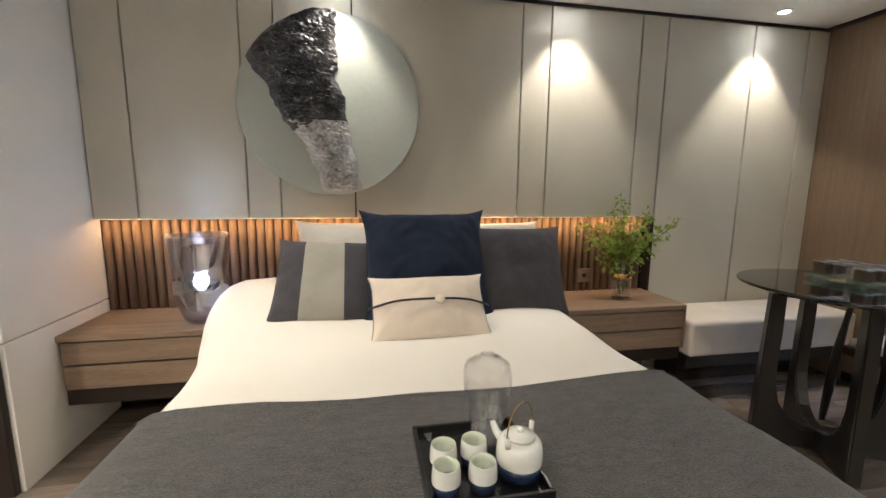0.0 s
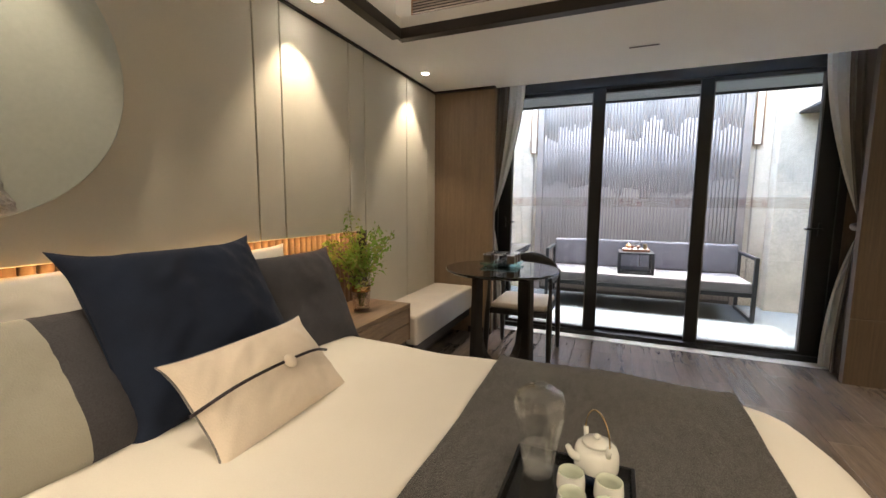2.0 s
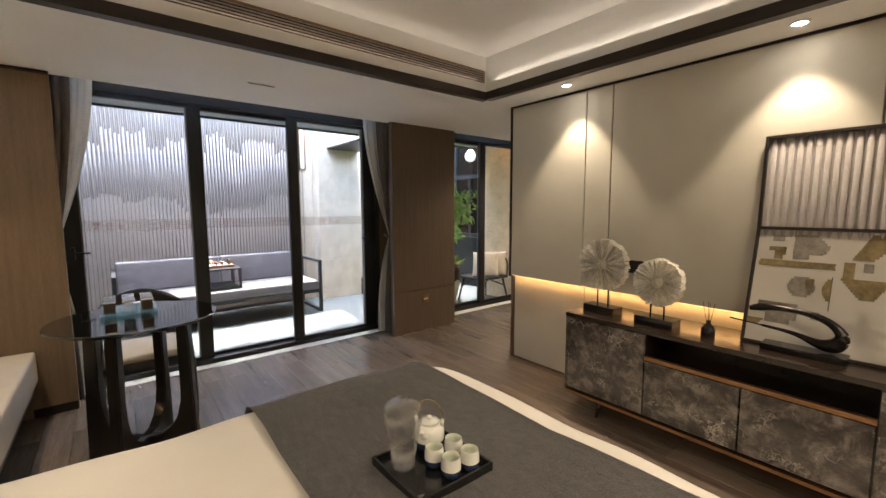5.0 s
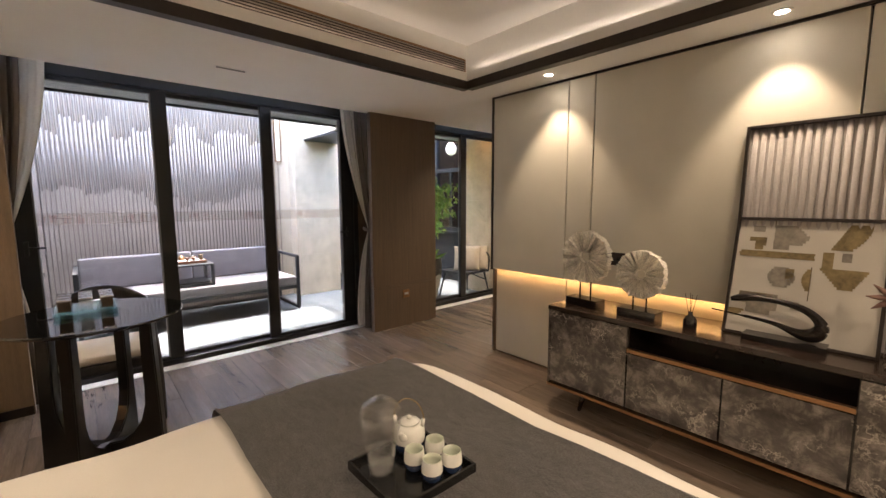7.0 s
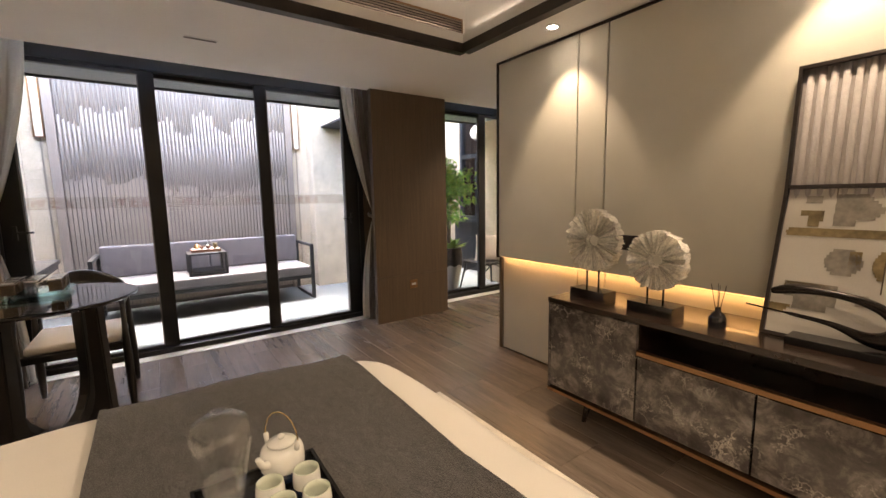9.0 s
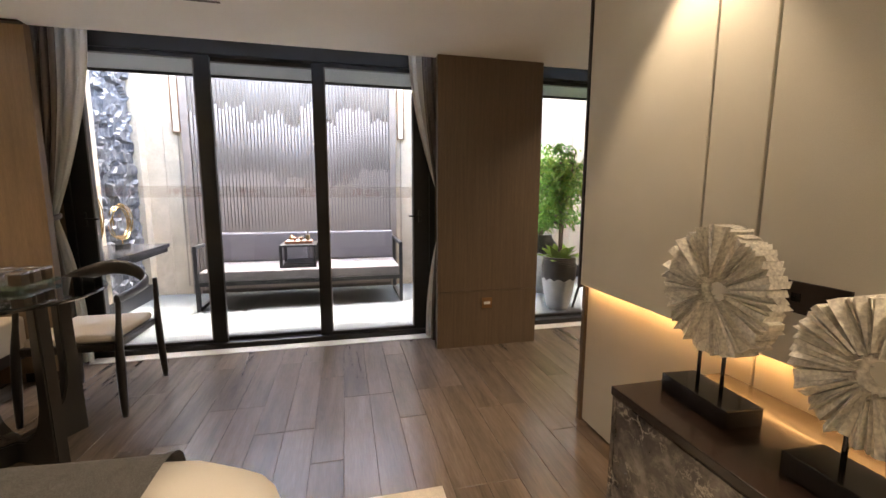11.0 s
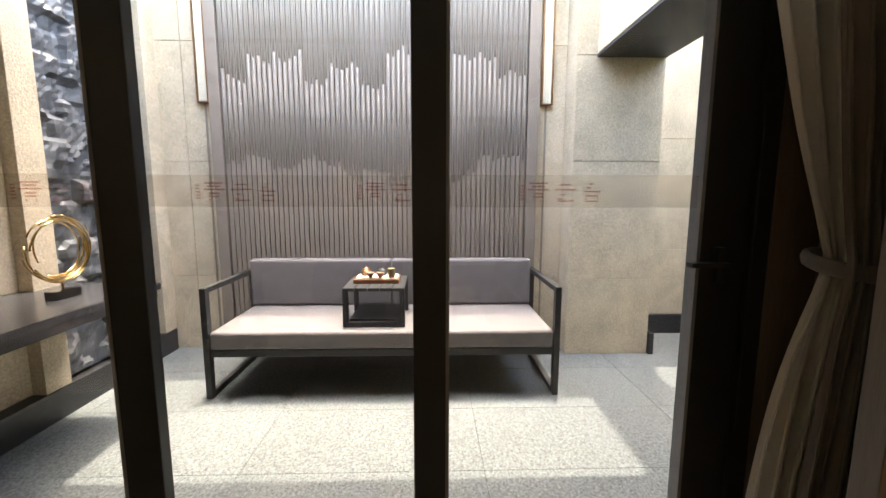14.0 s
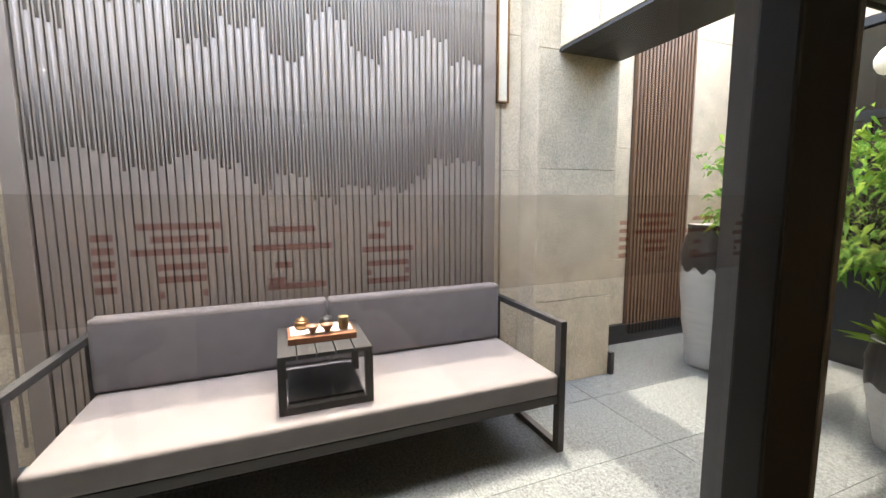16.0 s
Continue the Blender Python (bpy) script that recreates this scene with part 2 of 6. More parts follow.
M = {
    "plank": mat("wood_look_plank", (0.145, 0.112, 0.085), 0.27, vary=0.22, scale=3.5, stretch=(0.5, 5, 1), bump=0.1, bump_scale=26, rand=0.2, spec=0.9),
    "grout": mat("plank_joint", (0.1, 0.08, 0.064), 0.8),
    "plaster": mat("ceiling_plaster", (0.8, 0.79, 0.76), 0.9, vary=0.02, scale=2, bump=0.05),
    "paint": mat("wall_paint", (0.62, 0.58, 0.5), 0.85, vary=0.03, scale=2, bump=0.05),
    "panel": mat("fabric_wall_panel", (0.58, 0.545, 0.45), 0.82, vary=0.05, scale=2.5, bump=0.25, bump_scale=420, sheen=0.15),
    "white_panel": mat("white_lacquer_panel", (0.78, 0.76, 0.71), 0.6, vary=0.03, scale=2, bump=0.06, bump_scale=200),
    "reveal": mat("dark_bronze_reveal", (0.035, 0.026, 0.021), 0.4, 0.4, bump=0.03),
    "veneer": mat("walnut_veneer", (0.215, 0.148, 0.09), 0.45, vary=0.14, scale=4, stretch=(9, 9, 0.5), bump=0.08, bump_scale=40, fine=0.5),
    "pillar": mat("brown_oak_veneer", (0.12, 0.084, 0.053), 0.45, vary=0.16, scale=5, stretch=(14, 14, 0.45), bump=0.1, bump_scale=40, fine=0.5),
    "oak": mat("greyed_oak", (0.25, 0.175, 0.115), 0.5, vary=0.2, scale=4, stretch=(0.6, 8, 8), bump=0.12, bump_scale=40, fine=0.5),
    "slat": mat("fluted_walnut_slat", (0.2, 0.135, 0.088), 0.55, vary=0.16, scale=5, stretch=(8, 8, 0.7), bump=0.1, bump_scale=60, rand=0.12),
    "gasket": mat("grey_rubber_seal", (0.16, 0.155, 0.15), 0.6, bump=0.05),
    "frame": mat("black_aluminium", (0.006, 0.0058, 0.0055), 0.5, 0.0, vary=0.1, bump=0.05, bump_scale=300),
    "threshold": mat("pale_stone_threshold", (0.55, 0.53, 0.49), 0.45, vary=0.08),
    "duvet": mat("white_cotton", (0.66, 0.62, 0.545), 0.9, vary=0.03, scale=3, bump=0.2, bump_scale=260, sheen=0.2),
    "blanket": mat("charcoal_wool", (0.168, 0.157, 0.146), 0.95, vary=0.38, scale=20, stretch=(1, 2.5, 1), bump=1.0, bump_scale=170, sheen=0.3, fine=0.75),
    "navy": mat("navy_linen", (0.012, 0.018, 0.036), 0.95, vary=0.16, scale=9, bump=0.35, bump_scale=330, sheen=0.03, spec=0.2),
    "grey": mat("grey_wool", (0.06, 0.058, 0.064), 0.95, vary=0.14, scale=9, bump=0.5, bump_scale=240, sheen=0.05, spec=0.25, fine=0.6),
    "sage": mat("sage_linen", (0.3, 0.285, 0.235), 0.9, vary=0.06, scale=9, bump=0.35, bump_scale=300, sheen=0.2),
    "cream": mat("cream_linen", (0.66, 0.57, 0.46), 0.9, vary=0.06, scale=10, bump=0.4, bump_scale=280, sheen=0.2),
    "ebony": mat("black_stained_wood", (0.014, 0.012, 0.0105), 0.3, vary=0.2, scale=6, stretch=(1, 1, 0.3), bump=0.08, coat=0.15),
    "black_glass": mat("black_glass", (0.006, 0.006, 0.006), 0.06, vary=0.05, bump=0, coat=0.6),
    "seat_pad": mat("cream_upholstery", (0.62, 0.56, 0.48), 0.85, vary=0.05, bump=0.3, bump_scale=300, sheen=0.2),
    "out_cushion": mat("grey_outdoor_fabric", (0.17, 0.156, 0.16), 0.9, vary=0.08, scale=12, bump=0.4, bump_scale=260, sheen=0.15),
    "out_metal": mat("charcoal_powder_coat", (0.035, 0.035, 0.037), 0.5, 0.2, vary=0.08, bump=0.15, bump_scale=500),
    "stone": mat("cream_bush_hammered_stone", (0.66, 0.555, 0.41), 0.9, vary=0.2, scale=5, bump=1.0, bump_scale=75, rand=0.07, fine=0.62),
    "paver": mat("granite_paver", (0.17, 0.187, 0.188), 0.7, vary=0.4, scale=75, bump=0.3, bump_scale=170, rand=0.06, fine=0.4, dark=(0.02, 0.026, 0.03)),
    "skirting": mat("dark_granite", (0.03, 0.03, 0.032), 0.35, vary=0.3, scale=40, bump=0.1),
    "slat_out": mat("taupe_aluminium_slat", (0.29, 0.238, 0.2), 0.5, 0.1, vary=0.06, bump=0.03),
    "slat_back": mat("umber_backing", (0.13, 0.108, 0.093), 0.6, vary=0.06),
    "soffit": mat("grey_soffit", (0.3, 0.325, 0.33), 0.8, vary=0.04),
    "marble": marble("dark_emperador_marble"),
    "brown_lacquer": mat("dark_brown_lacquer", (0.022, 0.013, 0.009), 0.24, vary=0.2, scale=8, stretch=(1, 8, 1), bump=0.02, coat=0.12),
    "bronze": mat("brushed_bronze", (0.3, 0.17, 0.085), 0.32, 0.9, vary=0.1, bump=0.02),
    "brass": mat("polished_brass", (0.75, 0.52, 0.22), 0.16, 1.0, vary=0.06, bump=0.01),
    "steel": mat("brushed_steel", (0.6, 0.6, 0.6), 0.25, 1.0, vary=0.05, bump=0.02),
    "emit": mat("lamp_face", (0.9, 0.85, 0.75), 0.5, bump=0, glow=(1.0, 0.9, 0.75, 3)),
    "led": mat("led_tape", (0.9, 0.8, 0.6), 0.5, bump=0, glow=(1.0, 0.6, 0.22, 0.1)),
    "white_metal": mat("white_trim", (0.75, 0.75, 0.73), 0.4, vary=0.02, bump=0),
    "pane": pane_glass("window_glass", (0.95, 0.97, 0.965), 0.02, 0.5),
    "smoke": pane_glass("smoked_mirror_glass", (0.8, 0.79, 0.8), 0.22, 0.8, 0.02, (0.85, 0.87, 0.95)),
    "clear": pane_glass("clear_blown_glass", (0.985, 0.985, 0.985), 0.06, 0.85, 0.01),
    "frost_film": veil("frosted_glass", (0.85, 0.85, 0.82), 0.17),
    "aqua": pane_glass("aqua_acrylic", (0.75, 0.95, 0.95), 0.12, 0.6),
    "disc": mat("celadon_lacquer_disc", (0.47, 0.5, 0.45), 0.35, vary=0.05, scale=2, bump=0.03),
    "art_metal": mat("crumpled_pewter", (0.16, 0.155, 0.155), 0.42, 0.5, vary=0.3, scale=4, dark=(0.02, 0.02, 0.022), bump=0.8, bump_scale=70),
    "art_silver": mat("crumpled_silver", (0.6, 0.59, 0.58), 0.42, 0.6, vary=0.25, scale=9, bump=0.7, bump_scale=70),
    "tray": mat("black_lacquer_tray", (0.008, 0.008, 0.008), 0.25, bump=0.02, coat=0.3),
    "glaze": mat("celadon_white_glaze", (0.72, 0.72, 0.66), 0.25, vary=0.04, bump=0.03, coat=0.4),
    "glaze_in": mat("pale_celadon_glaze", (0.56, 0.6, 0.48), 0.2, vary=0.05, bump=0.02, coat=0.4),
    "glaze_blue": mat("deep_blue_glaze", (0.014, 0.026, 0.058), 0.25, vary=0.25, bump=0.03, coat=0.4),
    "leaf": drape("fresh_leaf", (0.34, 0.52, 0.11), 0.5, 14, 0.4),
    "leaf_pale": drape("pale_sprig", (0.42, 0.44, 0.13), 0.6, 14, 0.35),
    "leaf_deep": drape("deep_green_leaf", (0.2, 0.42, 0.1), 0.42, 14, 0.4),
    "stem": mat("green_stem", (0.09, 0.11, 0.03), 0.6, vary=0.2),
    "bark": mat("grey_bark", (0.1, 0.075, 0.05), 0.8, vary=0.25, scale=12, bump=0.5),
    "shell": mat("mother_of_pearl_shard", (0.8, 0.74, 0.64), 0.35, 0.05, vary=0.3, scale=22, bump=0.3, bump_scale=120, fine=0.5),
    "pebble": mat("charcoal_lacquer", (0.012, 0.011, 0.011), 0.18, bump=0.03, coat=0.3),
    "swan": mat("dark_patinated_bronze", (0.035, 0.03, 0.027), 0.24, 0.8, vary=0.25, bump=0.08),
    "rib": mat("ribbed_paper", (0.36, 0.33, 0.31), 0.85, vary=0.08, bump=0.1),
    "canvas": mat("cream_canvas", (0.5, 0.47, 0.41), 0.85, vary=0.06, scale=5, bump=0.3, bump_scale=240),
    "ochre": mat("ochre_wash", (0.22, 0.165, 0.075), 0.8, vary=0.3, scale=14, bump=0.1),
    "grey_wash": mat("grey_wash", (0.25, 0.225, 0.185), 0.8, vary=0.25, scale=14, bump=0.1),
    "curtain": mat("taupe_curtain", (0.14, 0.118, 0.1), 0.9, vary=0.06, scale=8, bump=0.3, bump_scale=300, sheen=0.2),
    "sheer": drape("cream_curtain", (0.88, 0.85, 0.78), through_part=0.5),
    "cream_face": mat("cream_diffuser", (0.7, 0.64, 0.5), 0.6, vary=0.03),
    "rug": mat("cream_rug", (0.6, 0.55, 0.46), 0.95, vary=0.28, scale=4.5, bump=0.6, bump_scale=220, dark=(0.32, 0.29, 0.25)),
    "slate": mat("split_slate", (0.12, 0.125, 0.135), 0.42, vary=0.3, scale=9, bump=0.6, bump_scale=45),
    "slate_shelf": mat("honed_black_granite", (0.045, 0.045, 0.05), 0.22, vary=0.2, scale=30, bump=0.02),
    "tube": mat("satin_steel_tube", (0.315, 0.28, 0.25), 0.7, 0.0, vary=0.06, bump=0.02),
    "tube_dim": mat("satin_bronze_tube", (0.262, 0.225, 0.2), 0.7, 0.0, vary=0.06, bump=0.02),
    "pot": mat("grey_white_glazed_pot", (0.52, 0.5, 0.46), 0.5, vary=0.1, scale=7, stretch=(1, 1, 5), bump=0.15),
    "pot_dark": mat("dripping_brown_glaze", (0.04, 0.035, 0.032), 0.35, vary=0.2, bump=0.1),
    "soil": mat("potting_soil", (0.03, 0.022, 0.015), 0.95, bump=0.8),
    "slat_red": mat("red_brown_slat", (0.2, 0.115, 0.07), 0.5, vary=0.1, bump=0.03),
    "wood_tray": mat("rosewood_tray", (0.22, 0.09, 0.045), 0.4, vary=0.2, scale=8, stretch=(1, 6, 1), bump=0.05),
    "window_frame": mat("slate_blue_window_frame", (0.022, 0.027, 0.034), 0.5, 0.0, bump=0.03),
    "frost_band": pane_glass("frosted_film", (0.95, 0.935, 0.92), 0.03, 0.22, 0.6),
    "film_red": pane_glass("red_film_mark", (0.9, 0.74, 0.72), 0.03, 0.2, 0.6),
    "lantern": mat("white_paper_lantern", (0.62, 0.6, 0.56), 0.8, vary=0.05, glow=(1, 0.95, 0.88, 0.02)),
    "bulb": mat("lamp_bulb", (1, 1, 1), 0.5, bump=0, glow=(0.85, 0.9, 1.0, 2.5)),
    "cord": mat("glitter_cord", (0.05, 0.04, 0.045), 0.35, 0.5, vary=0.5, scale=90, bump=0.4),
    "pink": mat("dried_blossom", (0.25, 0.14, 0.11), 0.7, vary=0.2),
}

# ---- building blocks ----


def bx(bm, x0, y0, z0, x1, y1, z1, bev=0.0, seg=2):
    vs = [bm.verts.new(p) for p in ((x0, y0, z0), (x1, y0, z0), (x1, y1, z0), (x0, y1, z0), (x0, y0, z1), (x1, y0, z1), (x1, y1, z1), (x0, y1, z1))]
    fs = [bm.faces.new([vs[i] for i in f]) for f in ((3, 2, 1, 0), (4, 5, 6, 7), (0, 1, 5, 4), (1, 2, 6, 5), (2, 3, 7, 6), (3, 0, 4, 7))]
    if bev:
        edges = list({e for f in fs for e in f.edges})
        bmesh.ops.bevel(bm, geom=edges, offset=bev, segments=seg, affect="EDGES", profile=0.6)
    return bm


def block(*a, **k):
    return bx(bmesh.new(), *a, **k)


def lathe(profile, turns=32, squash=1.0):
    """A turned shape from (radius, height) pairs."""
    bm = bmesh.new()
    rings = []
    for r, z in profile:
        if r < 1e-5:
            rings.append([bm.verts.new((0, 0, z))])
        else:
            rings.append([bm.verts.new((r * math.cos(2 * math.pi * i / turns), squash * r * math.sin(2 * math.pi * i / turns), z)) for i in range(turns)])
    for a, b in zip(rings, rings[1:]):
        for i in range(turns):
            j = (i + 1) % turns
            if len(a) == 1 and len(b) == 1:
                continue
            if len(a) == 1:
                bm.faces.new((a[0], b[j], b[i]))
            elif len(b) == 1:
                bm.faces.new((a[i], a[j], b[0]))
            else:
                bm.faces.new((a[i], a[j], b[j], b[i]))
    bmesh.ops.recalc_face_normals(bm, faces=bm.faces)
    return bm


def tube(points, radii, sides=10, flat=1.0, closed=False):
    """A swept round bar through points; radii one number or one per point; flat squeezes its height."""
    bm = bmesh.new()
    pts = [Vector(p) for p in points]
    n = len(pts)
    rr = radii if isinstance(radii, (list, tuple)) else [radii] * n
    rings = []
    for i, p in enumerate(pts):
        a, b = (pts[i - 1], pts[(i + 1) % n]) if closed else (pts[max(i - 1, 0)], pts[min(i + 1, n - 1)])
        t = (b - a).normalized()
        up = Vector((0, 0, 1)) if abs(t.z) < 0.95 else Vector((0, 1, 0))
        s = t.cross(up).normalized()
        u = s.cross(t)
        rings.append([bm.verts.new(p + rr[i] * (math.cos(2 * math.pi * k / sides) * s + flat * math.sin(2 * math.pi * k / sides) * u)) for k in range(sides)])
    for i in range(n if closed else n - 1):
        a, b = rings[i], rings[(i + 1) % n]
        for k in range(sides):
            bm.faces.new((a[k], a[(k + 1) % sides], b[(k + 1) % sides], b[k]))
    if not closed:
        bm.faces.new(rings[0][::-1])
        bm.faces.new(rings[-1])
    bmesh.ops.recalc_face_normals(bm, faces=bm.faces)
    return bm


def rod(x, y, z0, z1, r, sides=16):
    return tube([(x, y, z0), (x, y, z1)], r, sides)


def curve_pts(points, steps=8):
    """A smooth line through a few points."""
    p = [Vector(q) for q in points]
    out = []
    for i in range(len(p) - 1):
        a, b, c, d = p[max(i - 1, 0)], p[i], p[i + 1], p[min(i + 2, len(p) - 1)]
        for k in range(steps):
            t = k / steps
            out.append(0.5 * ((2 * b) + (c - a) * t + (2 * a - 5 * b + 4 * c - d) * t * t + (3 * b - a - 3 * c + d) * t ** 3))
    out.append(p[-1])
    return out


def thing(name, place, label, category, group="", turn=0.0):
    ob = new(name)
    ob.empty_display_size = 0.1
    ob.matrix_world = pose(*place, 0, 0, turn)
    return tagged(ob, label, category, group)


def part(name, bm, material, parent=None, label="", smooth=False, m=None):
    mesh = bpy.data.meshes.new(name)
    bm.to_mesh(mesh)
    bm.free()
    if smooth:
        for f in mesh.polygons:
            f.use_smooth = True
    mesh.materials.append(material)
    ob = new(name, mesh)
    if parent:
        ob.parent = parent
    if m is not None:
        ob.matrix_basis = m
    if label:
        ob["label"] = label
    return ob


def built(name, bm, material, label, smooth=False):
    return tagged(part(name, bm, material, smooth=smooth), label, name.rstrip("_0123456789").split("_")[0], kind="structure")


def join(*bms):
    out = bmesh.new()
    for b in bms:
        tmp = bpy.data.meshes.new("tmp")
        b.to_mesh(tmp)
        out.from_mesh(tmp)
        b.free()
        bpy.data.meshes.remove(tmp)
    return out


CEIL, COURT = 2.30, -0.085

# ---- structure of the bedroom ----
built("floor", block(-2.75, -3.75, -0.2, 3.42, 2.7, -0.006), M["grout"], "brown wood-look plank floor with pale joints")
wall_n = built("wall_north", block(-2.75, 2.535, 0, 3.6, 2.7, 2.75), M["reveal"], "panelled wall behind the bed")
built("wall_west", block(-2.9, -3.75, 0, -2.75, 2.7, 2.75), M["paint"], "plain beige wall")
built("wall_south", block(-2.75, -3.9, 0, 3.6, -3.75, 2.75), M["paint"], "plain beige wall of the side passage")
partition = built("wall_partition", block(-2.75, -1.42, 0, 1.86, -1.325, CEIL), M["reveal"], "panelled partition wall behind the console")
built("wall_east", block(3.45, -3.75, 2.43, 3.6, 2.535, 2.75), M["paint"], "wall over the sliding doors")
pil_l = built("wall_pier_1", join(block(3.1, 1.87, 0, 3.16, 2.535, CEIL + 0.003, bev=0.002), block(3.16, 2.08, 0, 3.6, 2.535, CEIL + 0.13)), M["veneer"], "walnut-veneered pier beside the daybed")
pil_r = built("wall_pier_2", join(block(3.052, -1.587, 0.478, 3.11, -0.725, CEIL + 0.003, bev=0.002), block(3.052, -1.587, 0, 3.11, -0.725, 0.472, bev=0.002), block(3.06, -1.582, 0.4, 3.108, -0.73, 0.5), block(3.11, -1.587, 0, 3.6, -0.93, CEIL + 0.13, bev=0.002)), M["pillar"], "dark oak-veneered pier between the two glazed openings")
part("skirting", block(3.094, 1.875, 0, 3.1, 2.1, 0.06), M["reveal"], pil_l)

# ceiling with its raised tray
TX0, TX1, TY0, TY1 = -1.2, 1.80, -0.863, 2.138
built("ceiling_1", join(
    block(TX1, -3.75, CEIL, 3.14, 2.535, CEIL + 0.12), block(-2.75, -3.75, CEIL, TX0, 2.535, CEIL + 0.12),
    block(TX0, TY1, CEIL, TX1, 2.535, CEIL + 0.12), block(TX0, -3.75, CEIL, TX1, TY0, CEIL + 0.12),
    block(3.14, -3.75, CEIL + 0.13, 3.45, 2.535, CEIL + 0.2)), M["plaster"], "white plaster ceiling with a raised tray")
built("ceiling_2", join(
    block(TX0 - 0.07, TY0 - 0.07, 2.66, TX1 + 0.07, TY1 + 0.07, 2.75),
    block(TX1 + 0.07, TY0 - 0.07, CEIL + 0.12, TX1 + 0.15, TY1 + 0.07, 2.75), block(TX0 - 0.15, TY0 - 0.07, CEIL + 0.12, TX0 - 0.07, TY1 + 0.07, 2.75),
    block(TX0 - 0.15, TY1 + 0.07, CEIL + 0.12, TX1 + 0.15, TY1 + 0.15, 2.75), block(TX0 - 0.15, TY0 - 0.15, CEIL + 0.12, TX1 + 0.15, TY0 - 0.07, 2.75)), M["plaster"], "raised plaster tray ceiling over the bed")
trim = built("trim_1", join(
    block(TX1 - 0.012, TY0 - 0.012, CEIL - 0.014, TX1 + 0.05, TY1 + 0.012, CEIL - 0.003), block(TX0 - 0.05, TY0 - 0.012, CEIL - 0.014, TX0 + 0.012, TY1 + 0.012, CEIL - 0.003),
    block(TX0 + 0.012, TY1 - 0.012, CEIL - 0.014, TX1 - 0.012, TY1 + 0.05, CEIL - 0.003), block(TX0 + 0.012, TY0 - 0.05, CEIL - 0.014, TX1 - 0.012, TY0 + 0.012, CEIL - 0.003),
    block(TX1 - 0.012, TY0, CEIL - 0.003, TX1 - 0.002, TY1, CEIL + 0.05), block(TX0 + 0.002, TY0, CEIL - 0.003, TX0 + 0.012, TY1, CEIL + 0.05),
    block(TX0 + 0.012, TY1 - 0.012, CEIL - 0.003, TX1 - 0.012, TY1 - 0.002, CEIL + 0.05), block(TX0 + 0.012, TY0 + 0.002, CEIL - 0.003, TX1 - 0.012, TY0 + 0.012, CEIL + 0.05)), M["reveal"], "dark bronze edge trim of the ceiling tray")
built("trim_2", join(block(-1.35, 2.455, CEIL - 0.016, 3.1, 2.47, CEIL - 0.002), block(-2.75, -1.262, CEIL - 0.016, 1.87, -1.245, CEIL - 0.002), block(3.05, 1.865, CEIL - 0.014, 3.095, 2.455, CEIL - 0.002)), M["reveal"], "thin dark shadow-line trim under the ceiling")

# fabric panels of the bed wall and of the partition
def panels(owner, xs, y0, y1, z0, z1, material):
    for a, b in zip(xs, xs[1:]):
        part("panel", block(a + 0.004, y0, z0, b - 0.004, y1, z1, bev=0.003, seg=1), material, owner)


GROOVES = (-1.35, -1.14, -0.60, -0.432, -0.033, 0.93, 1.107, 1.70, 1.88)
panels(wall_n, GROOVES, 2.465, 2.535, 1.058, CEIL - 0.018, M["panel"])
panels(wall_n, (1.88, 2.51, 2.93, 3.10), 2.465, 2.535, 0.0, CEIL - 0.018, M["panel"])
panels(partition, (-2.75, -1.8, -0.45, 0.90, 1.11, 1.852), -1.325, -1.25, 0.787, CEIL - 0.018, M["panel"])
panels(partition, (-2.75, -1.8, -0.45, 0.90, 1.11, 1.84), -1.325, -1.292, 0.012, 0.775, M["panel"])
part("edge_post", block(1.84, -1.42, 0, 1.872, -1.28, 0.775, bev=0.002), M["pillar"], partition, "dark wood edge post")
part("edge_post", block(1.853, -1.42, 0.775, 1.872, -1.246, CEIL - 0.016, bev=0.002), M["reveal"], partition, "dark metal edge strip")
for i in range(67):
    x = -1.33 + i * 0.0478
    part("slat", tube([(x, 2.535, 0.555), (x, 2.535, 1.052)], 0.0222, 10, 1.0), M["slat"], wall_n, smooth=True)
part("end_stile", block(1.862, 2.463, 0.56, 1.8835, 2.53, 1.058), M["reveal"], wall_n)
part("led_tape", block(-1.34, 2.474, 1.0566, 1.86, 2.486, 1.0578), M["led"], wall_n, "warm glowing tape")
part("led_tape", block(-2.7, -1.270, 0.7842, 1.83, -1.258, 0.7868), M["led"], partition, "warm glowing tape")

# wardrobe side beside the bed
wardrobe = thing("wardrobe", (-1.35, 1.86, 0), "tall white lacquered wardrobe with a dark edge beside the bed", "wardrobe")
part("side_panel", block(-0.60, 0, 0.63, -0.003, 0.67, CEIL - 0.01, bev=0.003), M["white_panel"], wardrobe)
part("side_panel", block(-0.60, 0, 0.0, -0.003, 0.67, 0.624, bev=0.003), M["white_panel"], wardrobe)
part("edge_strip", block(-0.66, -0.03, 0, -0.02, -0.001, CEIL - 0.01, bev=0.003), M["reveal"], wardrobe, "dark bronze edge")

# sliding doors
built("threshold_1", block(3.335, -3.75, -0.1, 3.445, 1.87, 0.004, bev=0.002), M["threshold"], "pale stone threshold along the glazing")


